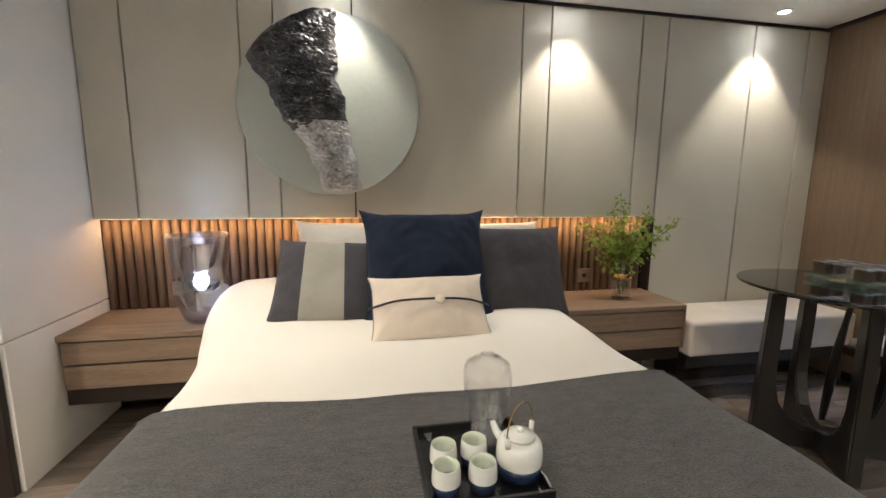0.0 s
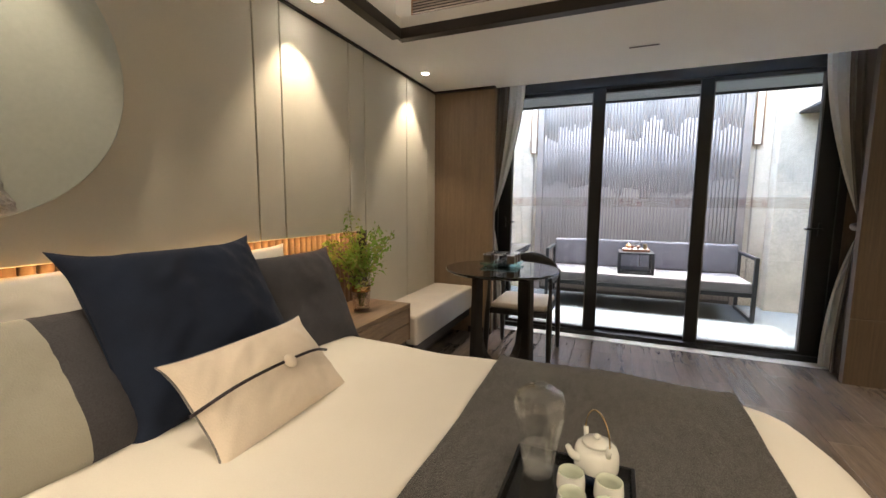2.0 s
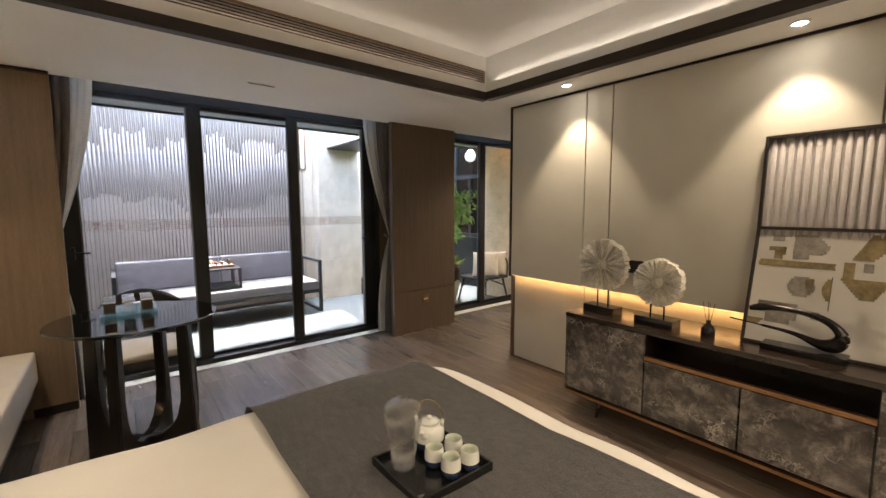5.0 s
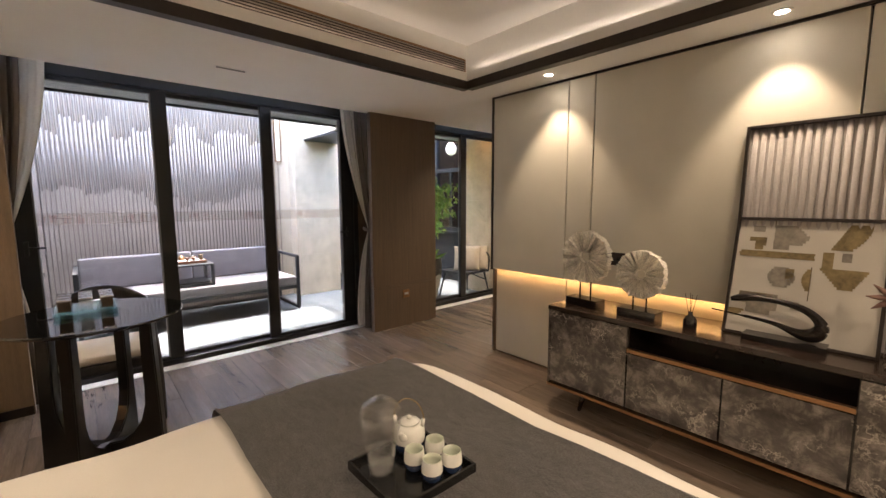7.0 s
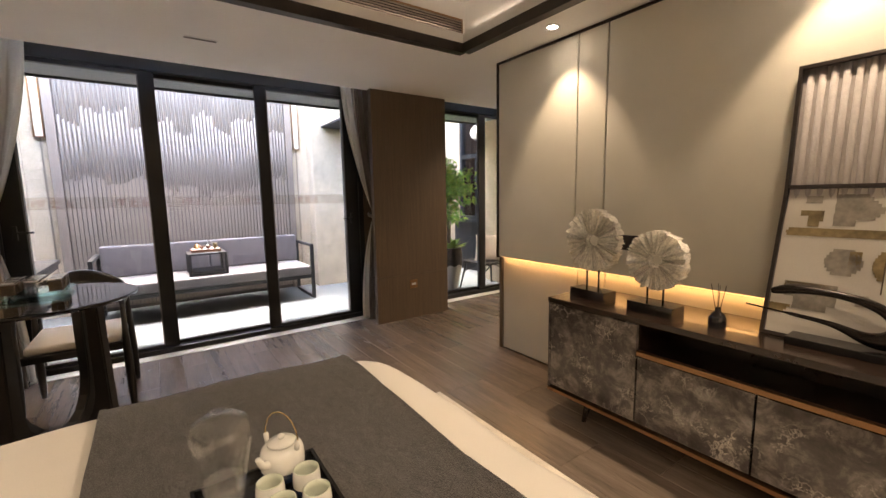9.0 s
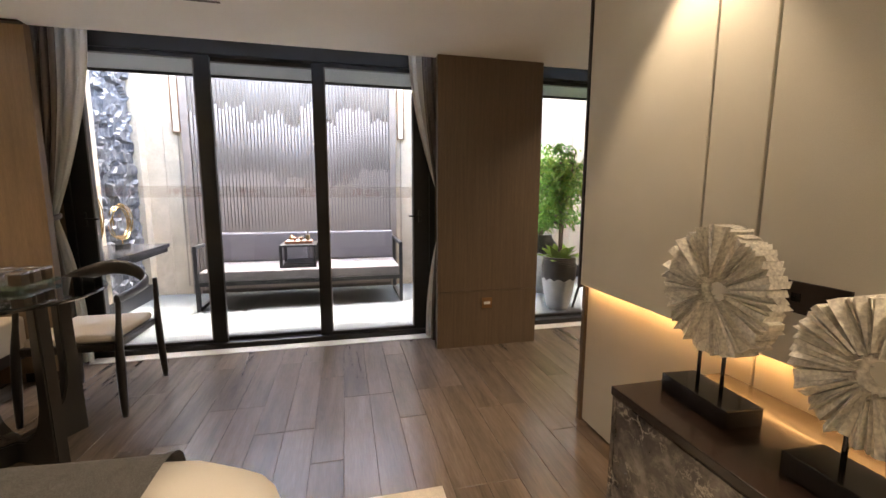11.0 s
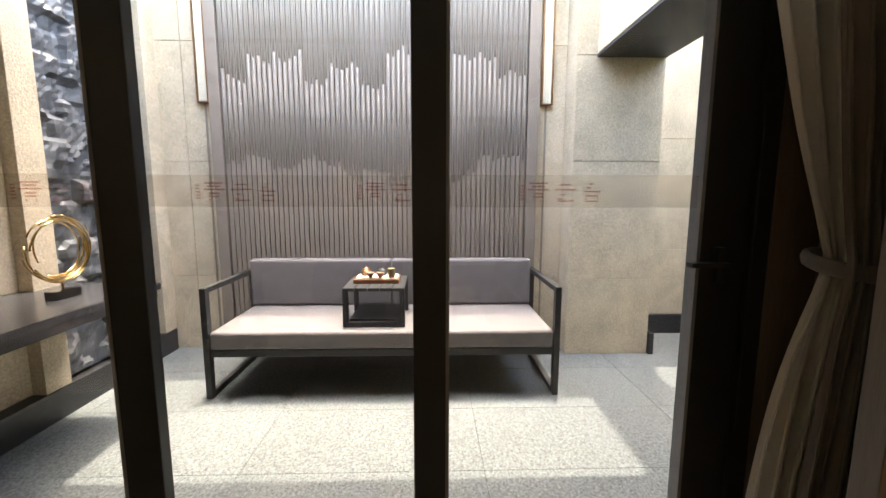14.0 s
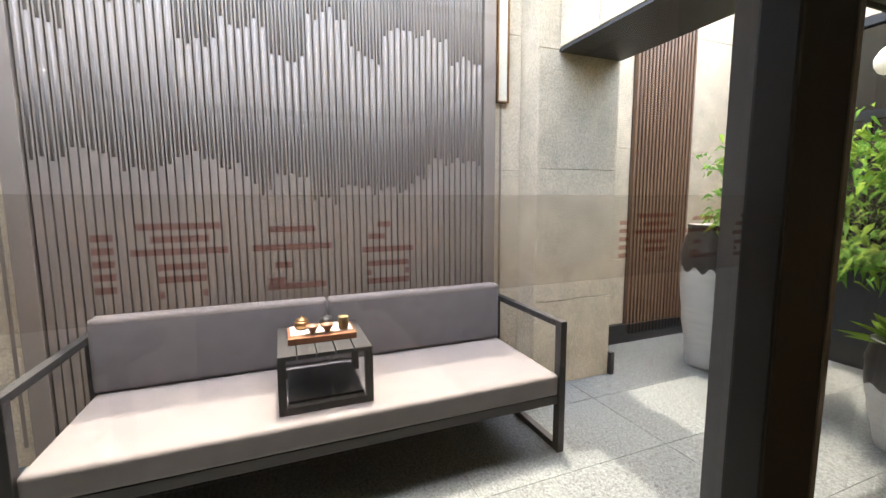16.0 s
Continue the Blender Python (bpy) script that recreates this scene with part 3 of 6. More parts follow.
def sliding_door(name, y0, y1, mulls, ends, label):
    """A run of glazed leaves on two tracks; ends: width of the outer stiles of the end leaves."""
    door = tagged(new(name), label, "door", kind="structure")
    bar = lambda nm, *b: part(nm, block(*b, bev=0.004), M["frame"], door)
    bar("head_frame", 3.45, y0, 2.298, 3.58, y1, 2.43)
    bar("sill_frame", 3.45, y0, -0.06, 3.58, y1, 0.045)
    bar("side_frame", 3.45, y0, 0.045, 3.58, y0 + 0.05, 2.298)
    bar("side_frame", 3.45, y1 - 0.05, 0.045, 3.58, y1, 2.298)
    edges = [y0 + 0.05] + list(mulls) + [y1 - 0.05]
    last = len(edges) - 2
    panes = []
    for i, (a, b) in enumerate(zip(edges, edges[1:])):
        px = 3.47 + 0.055 * (i % 2)
        far = i % 2
        la, ra = (a, a + ends[0]) if i == 0 else (a - (0.035 if far else 0.05), a + (0.0 if far else 0.06))
        lb, rb = (b - ends[1], b) if i == last else (b - (0.0 if far else 0.05), b + (0.035 if far else 0.05))
        leaf = part("leaf", join(block(px, la, 0.05, px + 0.045, ra, 2.295, bev=0.004), block(px, lb, 0.05, px + 0.045, rb, 2.295, bev=0.004),
                                 block(px, ra, 0.05, px + 0.045, lb, 0.075), block(px, ra, 2.265, px + 0.045, lb, 2.295)), M["frame"], door)
        part("gasket", join(block(px - 0.002, ra - 0.006, 0.075, px + 0.047, ra + 0.004, 2.265), block(px - 0.002, lb - 0.004, 0.075, px + 0.047, lb + 0.006, 2.265)), M["gasket"], leaf, "grey rubber seal")
        pane = part("pane", block(px + 0.018, ra, 0.075, px + 0.026, lb, 2.265), M["pane"], leaf)
        pane.visible_shadow = False
        panes.append((leaf, px, ra, lb))
    return door, panes


d1, panes1 = sliding_door("door_1", -0.79, 1.97, (0.162, 1.0), (0.14, 0.13), "black-framed glass sliding door, closed")
d2, panes2 = sliding_door("door_2", -3.75, -1.587, (-2.455,), (0.06, 0.06), "black-framed glass sliding door of the side passage, closed")
built("wall_reveal", join(block(3.45, -0.93, 0, 3.6, -0.79, 2.43), block(3.45, 1.97, 0, 3.6, 2.08, 2.43)), M["pillar"], "wood-lined reveal behind the curtains")
for hy in (-0.655, 1.85):
    part("door_handle", join(block(3.445, hy - 0.012, 1.02, 3.472, hy + 0.012, 1.12, bev=0.003), block(3.42, hy - 0.010, 1.066, 3.45, hy + 0.10 * (1 if hy < 0 else -1), 1.08, bev=0.003)), M["frame"], d1, "black lever handle")


def strokes(leaf, px, y):
    """Three faded red emblem marks in a row, with a narrow seal before them."""
    marks = [
        [(0.0, 0.052, 0.026), (0.0, 0.043, 0.018), (0.0, 0.034, 0.03), (0.0, 0.023, 0.015), (0.0, 0.014, 0.015), (-0.0135, 0.003, 0.0015), (0.0135, 0.003, 0.0015)],
        [(0.0, 0.048, 0.017), (0.0, 0.034, 0.029), (0.008, 0.02, 0.006), (0.013, 0.008, 0.006), (-0.002, 0.003, 0.022)],
        [(0.003, 0.05, 0.005), (0.010, 0.04, 0.007), (0.0, 0.029, 0.022), (0.0, 0.017, 0.018), (0.0, 0.002, 0.018), (0.0165, 0.0095, 0.0015), (-0.0165, 0.0095, 0.0015)],
        [(0.0, 0.045, 0.006), (0.0, 0.036, 0.006), (0.0, 0.027, 0.006), (0.0, 0.018, 0.006), (0.0, 0.009, 0.006)]]
    for g, at in enumerate((0.0, -0.076, -0.152, 0.046)):
        bars = [block(px + 0.0115, y + at + c - w, 1.243 + z, px + 0.0135, y + at + c + w, 1.2475 + z) for c, z, w in marks[g]]
        mark = part("film_mark", join(*bars), M["film_red"], leaf, "faded red film mark")
        mark.visible_shadow = False


for leaf, px, ra, lb in panes1:
    band = part("film_band", block(px + 0.0145, ra + 0.002, 1.23, px + 0.0165, lb - 0.002, 1.32), M["frost_band"], leaf, "frosted film band")
    band.visible_shadow = False
    y = 1.70
    for _ in range(6):
        if ra + 0.03 < y < lb - 0.03:
            strokes(leaf, px, y)
        y -= 0.46

# ---- courtyard shell ----
built("ground", block(3.42, -5.2, -0.25, 7.2, 3.2, COURT - 0.006), M["skirting"], "dark bed under the courtyard pavers")
wall_b = built("wall_courtyard_1", join(block(5.93, -1.72, -0.2, 6.5, 2.6, 3.22), block(6.25, -5.2, -0.2, 6.6, -1.72, 4.4)), M["stone"], "tall cream stone courtyard wall")
wall_l = built("wall_courtyard_2", block(3.6, 2.5, -0.2, 6.5, 2.8, 3.6), M["stone"], "cream stone side wall of the courtyard")
wall_s = built("wall_courtyard_3", join(block(3.6, -3.7, -0.2, 4.45, -3.35, 3.3), block(4.45, -4.1, -0.2, 6.5, -3.75, 3.3)), M["stone"], "cream stone end wall of the courtyard")
pier = built("wall_courtyard_4", join(block(5.70, -1.70, -0.2, 6.25, -0.985, 2.365), block(4.62, -1.70, 2.365, 6.25, -1.16, 4.0), block(5.70, -1.16, 2.365, 5.93, -0.985, 4.0)), M["stone"], "cream stone pier carrying a beam across the courtyard")
# a darker sheet covers the underside of the beam
part("beam_soffit", block(4.63, -1.695, 2.345, 5.685, -1.145, 2.365), M["out_metal"], pier, "dark beam underside")
built("soffit", block(3.6, -3.75, 2.43, 4.60, 2.5, 2.60), M["soffit"], "grey soffit slab over the glazing")
part("soffit_trim", block(4.60, -3.75, 2.405, 4.62, 2.5, 2.60), M["out_metal"], bpy.data.objects["soffit"])
built("facade", block(3.45, -3.75, 2.76, 3.7, 2.5, 3.4), M["stone"], "upper house wall above the soffit")
for a in ((3.6, 2.40, 5.9, 2.498), (5.66, -1.74, 6.2, -1.702), (6.2, -3.7, 6.248, -1.74), (4.45, -3.748, 6.2, -3.71)):
    built("baseboard_1", block(a[0], a[1], -0.09, a[2], a[3], 0.1, bev=0.004), M["skirting"], "dark granite skirting of the courtyard")

# ---- bed ----


def hump(x, y):
    """The rise of the duvet over the sleeping pillows at the head."""
    sag = 0.022 * math.exp(-((x - 0.25) / 0.5) ** 4 - ((y - 0.9) / 0.6) ** 4)
    return 0.15 * math.exp(-((x + 0.52) / 0.28) ** 4 - ((y - 2.28) / 0.22) ** 2) - sag + 0.04 * math.exp(-((x - 0.85) / 0.24) ** 4 - ((y - 2.28) / 0.26) ** 2)


def bed_surface(lift, y0=None, y1=None, seed=0.0):
    """The duvet's skin: a soft box that flares to the floor; with y0 and y1 only a band across it."""
    X0, X1, Y0, Y1 = -0.60, 1.05, 0.31, 2.43
    prof = [(-0.78, 0.624), (-0.6, 0.624), (-0.45, 0.624), (-0.35, 0.624), (-0.25, 0.624), (-0.13, 0.62), (-0.07, 0.61), (-0.03, 0.588), (-0.005, 0.56), (0.02, 0.48), (0.045, 0.36), (0.07, 0.22), (0.085, 0.10)]
    bm = bmesh.new()
    if y0 is None:
        rings, n = [], 120
        for o, z in prof:
            ring = []
            cx, cy, hx, hy = (X0 + X1) / 2, (Y0 + Y1) / 2, (X1 - X0) / 2 + o, (Y1 - Y0) / 2 + o
            for i in range(n):
                t = 2 * math.pi * i / n
                c, s = math.cos(t), math.sin(t)
                k = 1 / (abs(c) ** 9 + abs(s) ** 9) ** (1 / 9)
                px, py = cx + hx * c * k, cy + hy * s * k
                low = max(0.0, 0.62 - z)
                w = noise.noise(Vector((px * 5, py * 5, seed))) * 0.09 * low + noise.noise(Vector((px * 2.2, py * 2.2, 3 + seed))) * 0.012
                if py < 0.6:
                    py -= 0.14 * min(1.0, max(0.0, 0.625 - z) / 0.13)
                    px += 0.07 * c * min(1.0, max(0.0, 0.625 - z) / 0.13)
                if px < -0.3:
                    px -= 0.13 * math.exp(-((py - 2.15) / 0.36) ** 2) * (1 if z > 0.45 else 0.55)
                ring.append(bm.verts.new((px + w * c * k, min(py + w * s * k, 2.46), z + lift + hump(px, py) * (1 if z > 0.5 else 0.4) + 0.012 * noise.noise(Vector((px * 3, py * 3, 9))))))
            rings.append(ring)
        for a, b in zip(rings, rings[1:]):
            for i in range(n):
                bm.faces.new((a[i], a[(i + 1) % n], b[(i + 1) % n], b[i]))
        bm.faces.new(rings[0][::-1])
    else:
        line = [(X0 - o, z) for o, z in prof[::-1]] + [(X1 + o, z) for o, z in prof]
        rows = 26
        grid = []
        for j in range(rows + 1):
            py = y0 + (y1 - y0) * j / rows
            r = []
            for px, z in line:
                low = max(0.0, 0.62 - z)
                w = noise.noise(Vector((px * 5, py * 5, seed))) * 0.09 * low
                sgn = -1 if px < 0.2 else 1
                r.append(bm.verts.new((px + sgn * (w + lift * 1.3), py + 0.008 * noise.noise(Vector((px * 3, j * 0.01, 5))), z + lift + hump(px, py) * (1 if z > 0.5 else 0) + 0.012 * noise.noise(Vector((px * 3, py * 3, 9))) + 0.003 * noise.noise(Vector((px * 8, py * 8, 2))))))
            grid.append(r)
        for a, b in zip(grid, grid[1:]):
            for i in range(len(a) - 1):
                bm.faces.new((a[i], a[i + 1], b[i + 1], b[i]))
        bmesh.ops.solidify(bm, geom=bm.faces[:], thickness=-0.006)
    bmesh.ops.recalc_face_normals(bm, faces=bm.faces)
    return bm


bed = thing("bed", (0, 0, 0), "double bed with a cream cotton duvet reaching to the floor", "bed")
part("base", block(-0.52, 0.40, 0.04, 0.97, 2.42, 0.32, bev=0.02), M["grey"], bed)
part("duvet", bed_surface(0.0), M["duvet"], bed, smooth=True)
blanket = tagged(part("bed_runner", bed_surface(0.014, 0.425, 1.225), M["blanket"], smooth=True), "charcoal woven wool throw laid across the bed", "throw")
for hy in (0.4245, 1.2125):
    part("hem", bed_surface(0.0165, hy, hy + 0.013), M["blanket"], blanket, "folded hem", smooth=True)


def cushion(name, w, h, t, m, bands, label, piping=None, ear=0.075, taper=0.0, rumple=1.0):
    """A stuffed cushion, w wide and h high, standing in its own x-z plane; bands: (from, to, material) across the width."""
    top = thing(name, (0, 0, 0), label, "cushion")
    top.matrix_world = m
    n = 34
    for bi, (u0, u1, material) in enumerate(bands):
        bm = bmesh.new()
        cols = max(4, round(n * (u1 - u0)))
        front, back = [], []
        for i in range(cols + 1):
            u = 2 * (u0 + (u1 - u0) * i / cols) - 1
            fr, bk = [], []
            for j in range(n + 1):
                v = 2 * j / n - 1
                pinch_x = 1 - ear * (1 - abs(v) ** 4) * abs(u) ** 3
                pinch_z = 1 - ear * (1 - abs(u) ** 4) * abs(v) ** 3
                d = 0.5 * t * (max(0.0, 1 - abs(u) ** 2.6) * max(0.0, 1 - abs(v) ** 2.6)) ** 0.5 + 0.004
                x, z = 0.5 * w * u * pinch_x * (1 - taper * v), 0.5 * h * v * pinch_z
                wr = 0.013 * noise.noise(Vector((x * 10 + 7 * w, z * 6, h * 31))) + 0.02 * t / 0.15 * noise.noise(Vector((x * 4, z * 4, w * 17)))
                fold = Vector((x * 3 + z * 7 + 2 * abs(u), z * 3 - x * 5, w * 23))
                wr += rumple * (0.016 * (0.5 - abs(noise.noise(fold * 1.6))) * (0.3 + max(abs(u), abs(v)) ** 2) + 0.005 * noise.noise(fold * 6))
                fr.append(bm.verts.new((x, -d + wr * (1 - max(abs(u), abs(v)) ** 6), z)))
                bk.append(bm.verts.new((x, d, z)))
            front.append(fr)
            back.append(bk)
        for i in range(cols):
            for j in range(n):
                bm.faces.new((front[i][j], front[i + 1][j], front[i + 1][j + 1], front[i][j + 1]))
                bm.faces.new((back[i][j + 1], back[i + 1][j + 1], back[i + 1][j], back[i][j]))
            bm.faces.new((front[i][0], back[i][0], back[i + 1][0], front[i + 1][0]))
            bm.faces.new((front[i][n], front[i + 1][n], back[i + 1][n], back[i][n]))
        if bi == 0:
            for j in range(n):
                bm.faces.new((front[0][j], front[0][j + 1], back[0][j + 1], back[0][j]))
        if bi == len(bands) - 1:
            for j in range(n):
                bm.faces.new((front[-1][j], back[-1][j], back[-1][j + 1], front[-1][j + 1]))
        cover = part("cover" if len(bands) == 1 else "cover_band", bm, material, top, smooth=True)
    if piping:
        pts = []
        for k in range(80):
            a = 2 * math.pi * k / 80
            c, s = math.cos(a), math.sin(a)
            q = 1 / max(abs(c), abs(s))
            u, v = c * q, s * q
            pts.append((0.5 * w * u * (1 - ear * (1 - abs(v) ** 4) * abs(u) ** 3), 0, 0.5 * h * v * (1 - ear * (1 - abs(u) ** 4) * abs(v) ** 3)))
        part("piping", tube(pts, 0.004, 6, closed=True), piping, cover, smooth=True)
    return top


def stand(x, y, z, w_turn, lean, spin=0.0):
    """Pose of a cushion whose middle is at (x, y, z), leaning back by so many degrees."""
    return Matrix.Translation((x, y, z)) @ pose(0, 0, 0, 0, 0, w_turn) @ pose(0, 0, 0, -lean) @ pose(0, 0, 0, 0, spin, 0)


cushion("pillow", 0.68, 0.42, 0.16, stand(-0.02, 2.40, 0.84, 0, 14), [(0, 1, M["duvet"])], "white cotton bed pillow propped against the headboard", M["duvet"])
cushion("pillow", 0.68, 0.42, 0.16, stand(0.72, 2.40, 0.83, 0, 14), [(0, 1, M["duvet"])], "white cotton bed pillow propped against the headboard", M["duvet"])
cushion("cushion", 0.54, 0.47, 0.15, stand(-0.155, 2.11, 0.775, 5, 40, 4), [(0, 0.26, M["grey"]), (0.26, 0.62, M["sage"]), (0.62, 1, M["grey"])], "grey cushion with a broad sage band, leaning on the pillows", taper=0.05)
cushion("cushion", 0.54, 0.49, 0.15, stand(0.79, 2.09, 0.81, -4, 25), [(0, 1, M["grey"])], "plain dark grey cushion leaning on the pillows")
cushion("cushion", 0.67, 0.62, 0.2, stand(0.32, 2.095, 0.848, 0, 31), [(0, 1, M["navy"])], "large square navy cushion with piped edges", M["navy"], ear=0.12, rumple=1.6)
lumbar = cushion("cushion", 0.52, 0.315, 0.11, stand(0.285, 1.775, 0.72, 1, 43), [(0, 1, M["cream"])], "small cream lumbar cushion with a dark cord and a round button", M["blanket"])

# ---- nightstands ----


def nightstand(x0, x1, label):
    w = x1 - x0
    ns = thing("nightstand", (x0, 2.107, 0), label, "nightstand", "nightstands")
    part("top", block(0, 0, 0.535, w, 0.42, 0.563, bev=0.003), M["oak"], ns)
    part("body", block(0.015, 0.025, 0.30, w - 0.015, 0.42, 0.535), M["reveal"], ns)
    part("drawer_front", block(0.012, 0.006, 0.425, w - 0.012, 0.026, 0.527, bev=0.002), M["oak"], ns)
    part("drawer_front", block(0.012, 0.006, 0.305, w - 0.012, 0.026, 0.415, bev=0.002), M["oak"], ns)
    part("end_panel", block(w - 0.012, 0.0, 0.30, w, 0.42, 0.534, bev=0.002), M["oak"], ns)
    part("plinth", block(0.0, 0.03, 0.22, w, 0.42, 0.30, bev=0.002), M["reveal"], ns)
    return ns


nightstand(-1.35, -0.60, "wall-hung greyed-oak nightstand with two drawers, carrying the glass lamp")
nightstand(1.11, 1.874, "wall-hung greyed-oak nightstand with two drawers, carrying the vase")

# ---- daybed ----
daybed = thing("daybed", (1.88, 2.06, 0), "low window bench with a pale grey upholstered pad", "bench")
part("pad", block(0.004, 0.0, 0.25, 1.215, 0.40, 0.465, bev=0.03, seg=4), M["seat_pad"], daybed, smooth=True)
part("frame", block(0.004, 0.03, 0.17, 1.215, 0.40, 0.25, bev=0.004), M["ebony"], daybed)
part("base", block(0.1, 0.2, 0.0, 1.15, 0.40, 0.17), M["reveal"], daybed)

# ---- round table and chair ----
TC = (2.147, 1.531)
TT = 0.81
table = thing("round_table", (*TC, 0), "round black glass-topped table on curved black wooden legs", "table")
part("tabletop", lathe([(0, TT - 0.03), (0.30, TT - 0.03), (0.365, TT - 0.024), (0.389, TT - 0.012), (0.391, TT - 0.004), (0.386, TT), (0, TT)], 64), M["black_glass"], table)
part("apron", lathe([(0.15, TT - 0.055), (0.2, TT - 0.055), (0.2, TT - 0.03), (0.15, TT - 0.03), (0.15, TT - 0.055)], 48), M["ebony"], table)
for k in range(4):
    # each leg runs down and sweeps round into the foot at the middle, so that a pair makes a U
    bm = bmesh.new()
    H = TT - 0.03
    outer = [(0.262 + 0.022 * i / 8, H - H * i / 8) for i in range(9)]
    inner = [(0.205, H), (0.203, 0.56), (0.207, 0.40), (0.203, 0.30), (0.182, 0.215), (0.142, 0.15), (0.085, 0.11), (0.0, 0.098), (0.0, 0.0)]
    ring = outer + inner[::-1]
    fr = [bm.verts.new((r, -0.027, z)) for r, z in ring]
    bk = [bm.verts.new((r, 0.027, z)) for r, z in ring]
    bm.faces.new(fr)
    bm.faces.new(bk[::-1])
    for i in range(len(ring)):
        j = (i + 1) % len(ring)
        bm.faces.new((fr[j], fr[i], bk[i], bk[j]))
    bmesh.ops.recalc_face_normals(bm, faces=bm.faces)
    bmesh.ops.bevel(bm, geom=[e for e in bm.edges if abs(e.verts[0].co.y - e.verts[1].co.y) < 1e-5], offset=0.006, segments=2, affect="EDGES")
    part("leg", bm, M["ebony"], table, m=pose(0, 0, 0, 0, 0, 62 + 90 * k))

chair = thing("armchair", (2.73, 1.485, 0), "black wooden armchair with bowed back rail and cream seat pad", "chair", turn=0)
SW, SD = 0.25, 0.25
seat = part("seat", join(block(-SD, -SW + 0.02, 0.385, SD, SW - 0.02, 0.43, bev=0.01)), M["ebony"], chair)
part("seat_pad", block(-SD + 0.015, -SW + 0.035, 0.43, SD - 0.01, SW - 0.035, 0.475, bev=0.018, seg=3), M["seat_pad"], seat, "cream upholstered pad", smooth=True)
for sx, sy in ((-1, -1), (-1, 1), (1, -1), (1, 1)):
    topz = 0.665 if sx < 0 else 0.70
    part("leg", tube(curve_pts([(sx * 0.275, sy * 0.25, 0.0), (sx * 0.25, sy * 0.243, 0.38), (sx * 0.235 + (0.03 if sx > 0 else 0.03), sy * 0.24, topz)], 6), [0.014 + 0.009 * math.sin(math.pi * min(1, i / 9)) for i in range(13)], 10), M["ebony"], chair, smooth=True)
rail = curve_pts([(-0.22, -0.238, 0.672), (-0.04, -0.25, 0.682), (0.15, -0.235, 0.705), (0.26, -0.13, 0.755), (0.295, 0.0, 0.78), (0.26, 0.13, 0.755), (0.15, 0.235, 0.705), (-0.04, 0.25, 0.682), (-0.22, 0.238, 0.672)], 8)
part("back_rail", tube(rail, [0.0125 + 0.0105 * math.sin(math.pi * i / (len(rail) - 1)) ** 2 for i in range(len(rail))], 12, 2.1), M["ebony"], chair, smooth=True)

# ---- console and what stands on it ----
console = thing("console", (-1.39, -0.80, 0), "low dark marble-fronted console on short angled legs", "sideboard")
part("top", block(0, -0.42, 0.664, 2.33, 0.0, 0.692, bev=0.003), M["brown_lacquer"], console, "glossy dark brown top")
part("body", join(block(0.01, -0.42, 0.15, 2.315, -0.03, 0.50), block(0.01, -0.42, 0.50, 2.315, -0.33, 0.664), block(1.785, -0.42, 0.50, 2.315, -0.03, 0.664), block(0.01, -0.42, 0.50, 0.83, -0.03, 0.664)), M["brown_lacquer"], console)
part("end_panel", block(2.315, -0.415, 0.145, 2.329, -0.006, 0.662, bev=0.002), M["marble"], console)
for a, b, z1 in ((1.792, 2.312, 0.655), (1.31, 1.784, 0.50), (0.834, 1.302, 0.50), (0.02, 0.826, 0.655)):
    part("door", block(a, -0.028, 0.165, b, -0.008, z1, bev=0.002), M["marble"], console)
part("shelf_edge", block(0.83, -0.03, 0.506, 1.788, -0.002, 0.53, bev=0.002), M["bronze"], console, "brushed bronze edge")
part("base_rail", block(0.0, -0.40, 0.128, 2.33, -0.004, 0.147, bev=0.002), M["bronze"], console, "brushed bronze rail")
for lx in (0.25, 2.08):
    for ly in (-0.36, -0.06):
        part("leg", tube([(lx + 0.03, ly, 0.0), (lx, ly, 0.13)], [0.012, 0.02], 10), M["brown_lacquer"], console, smooth=True)
TOP = 0.692


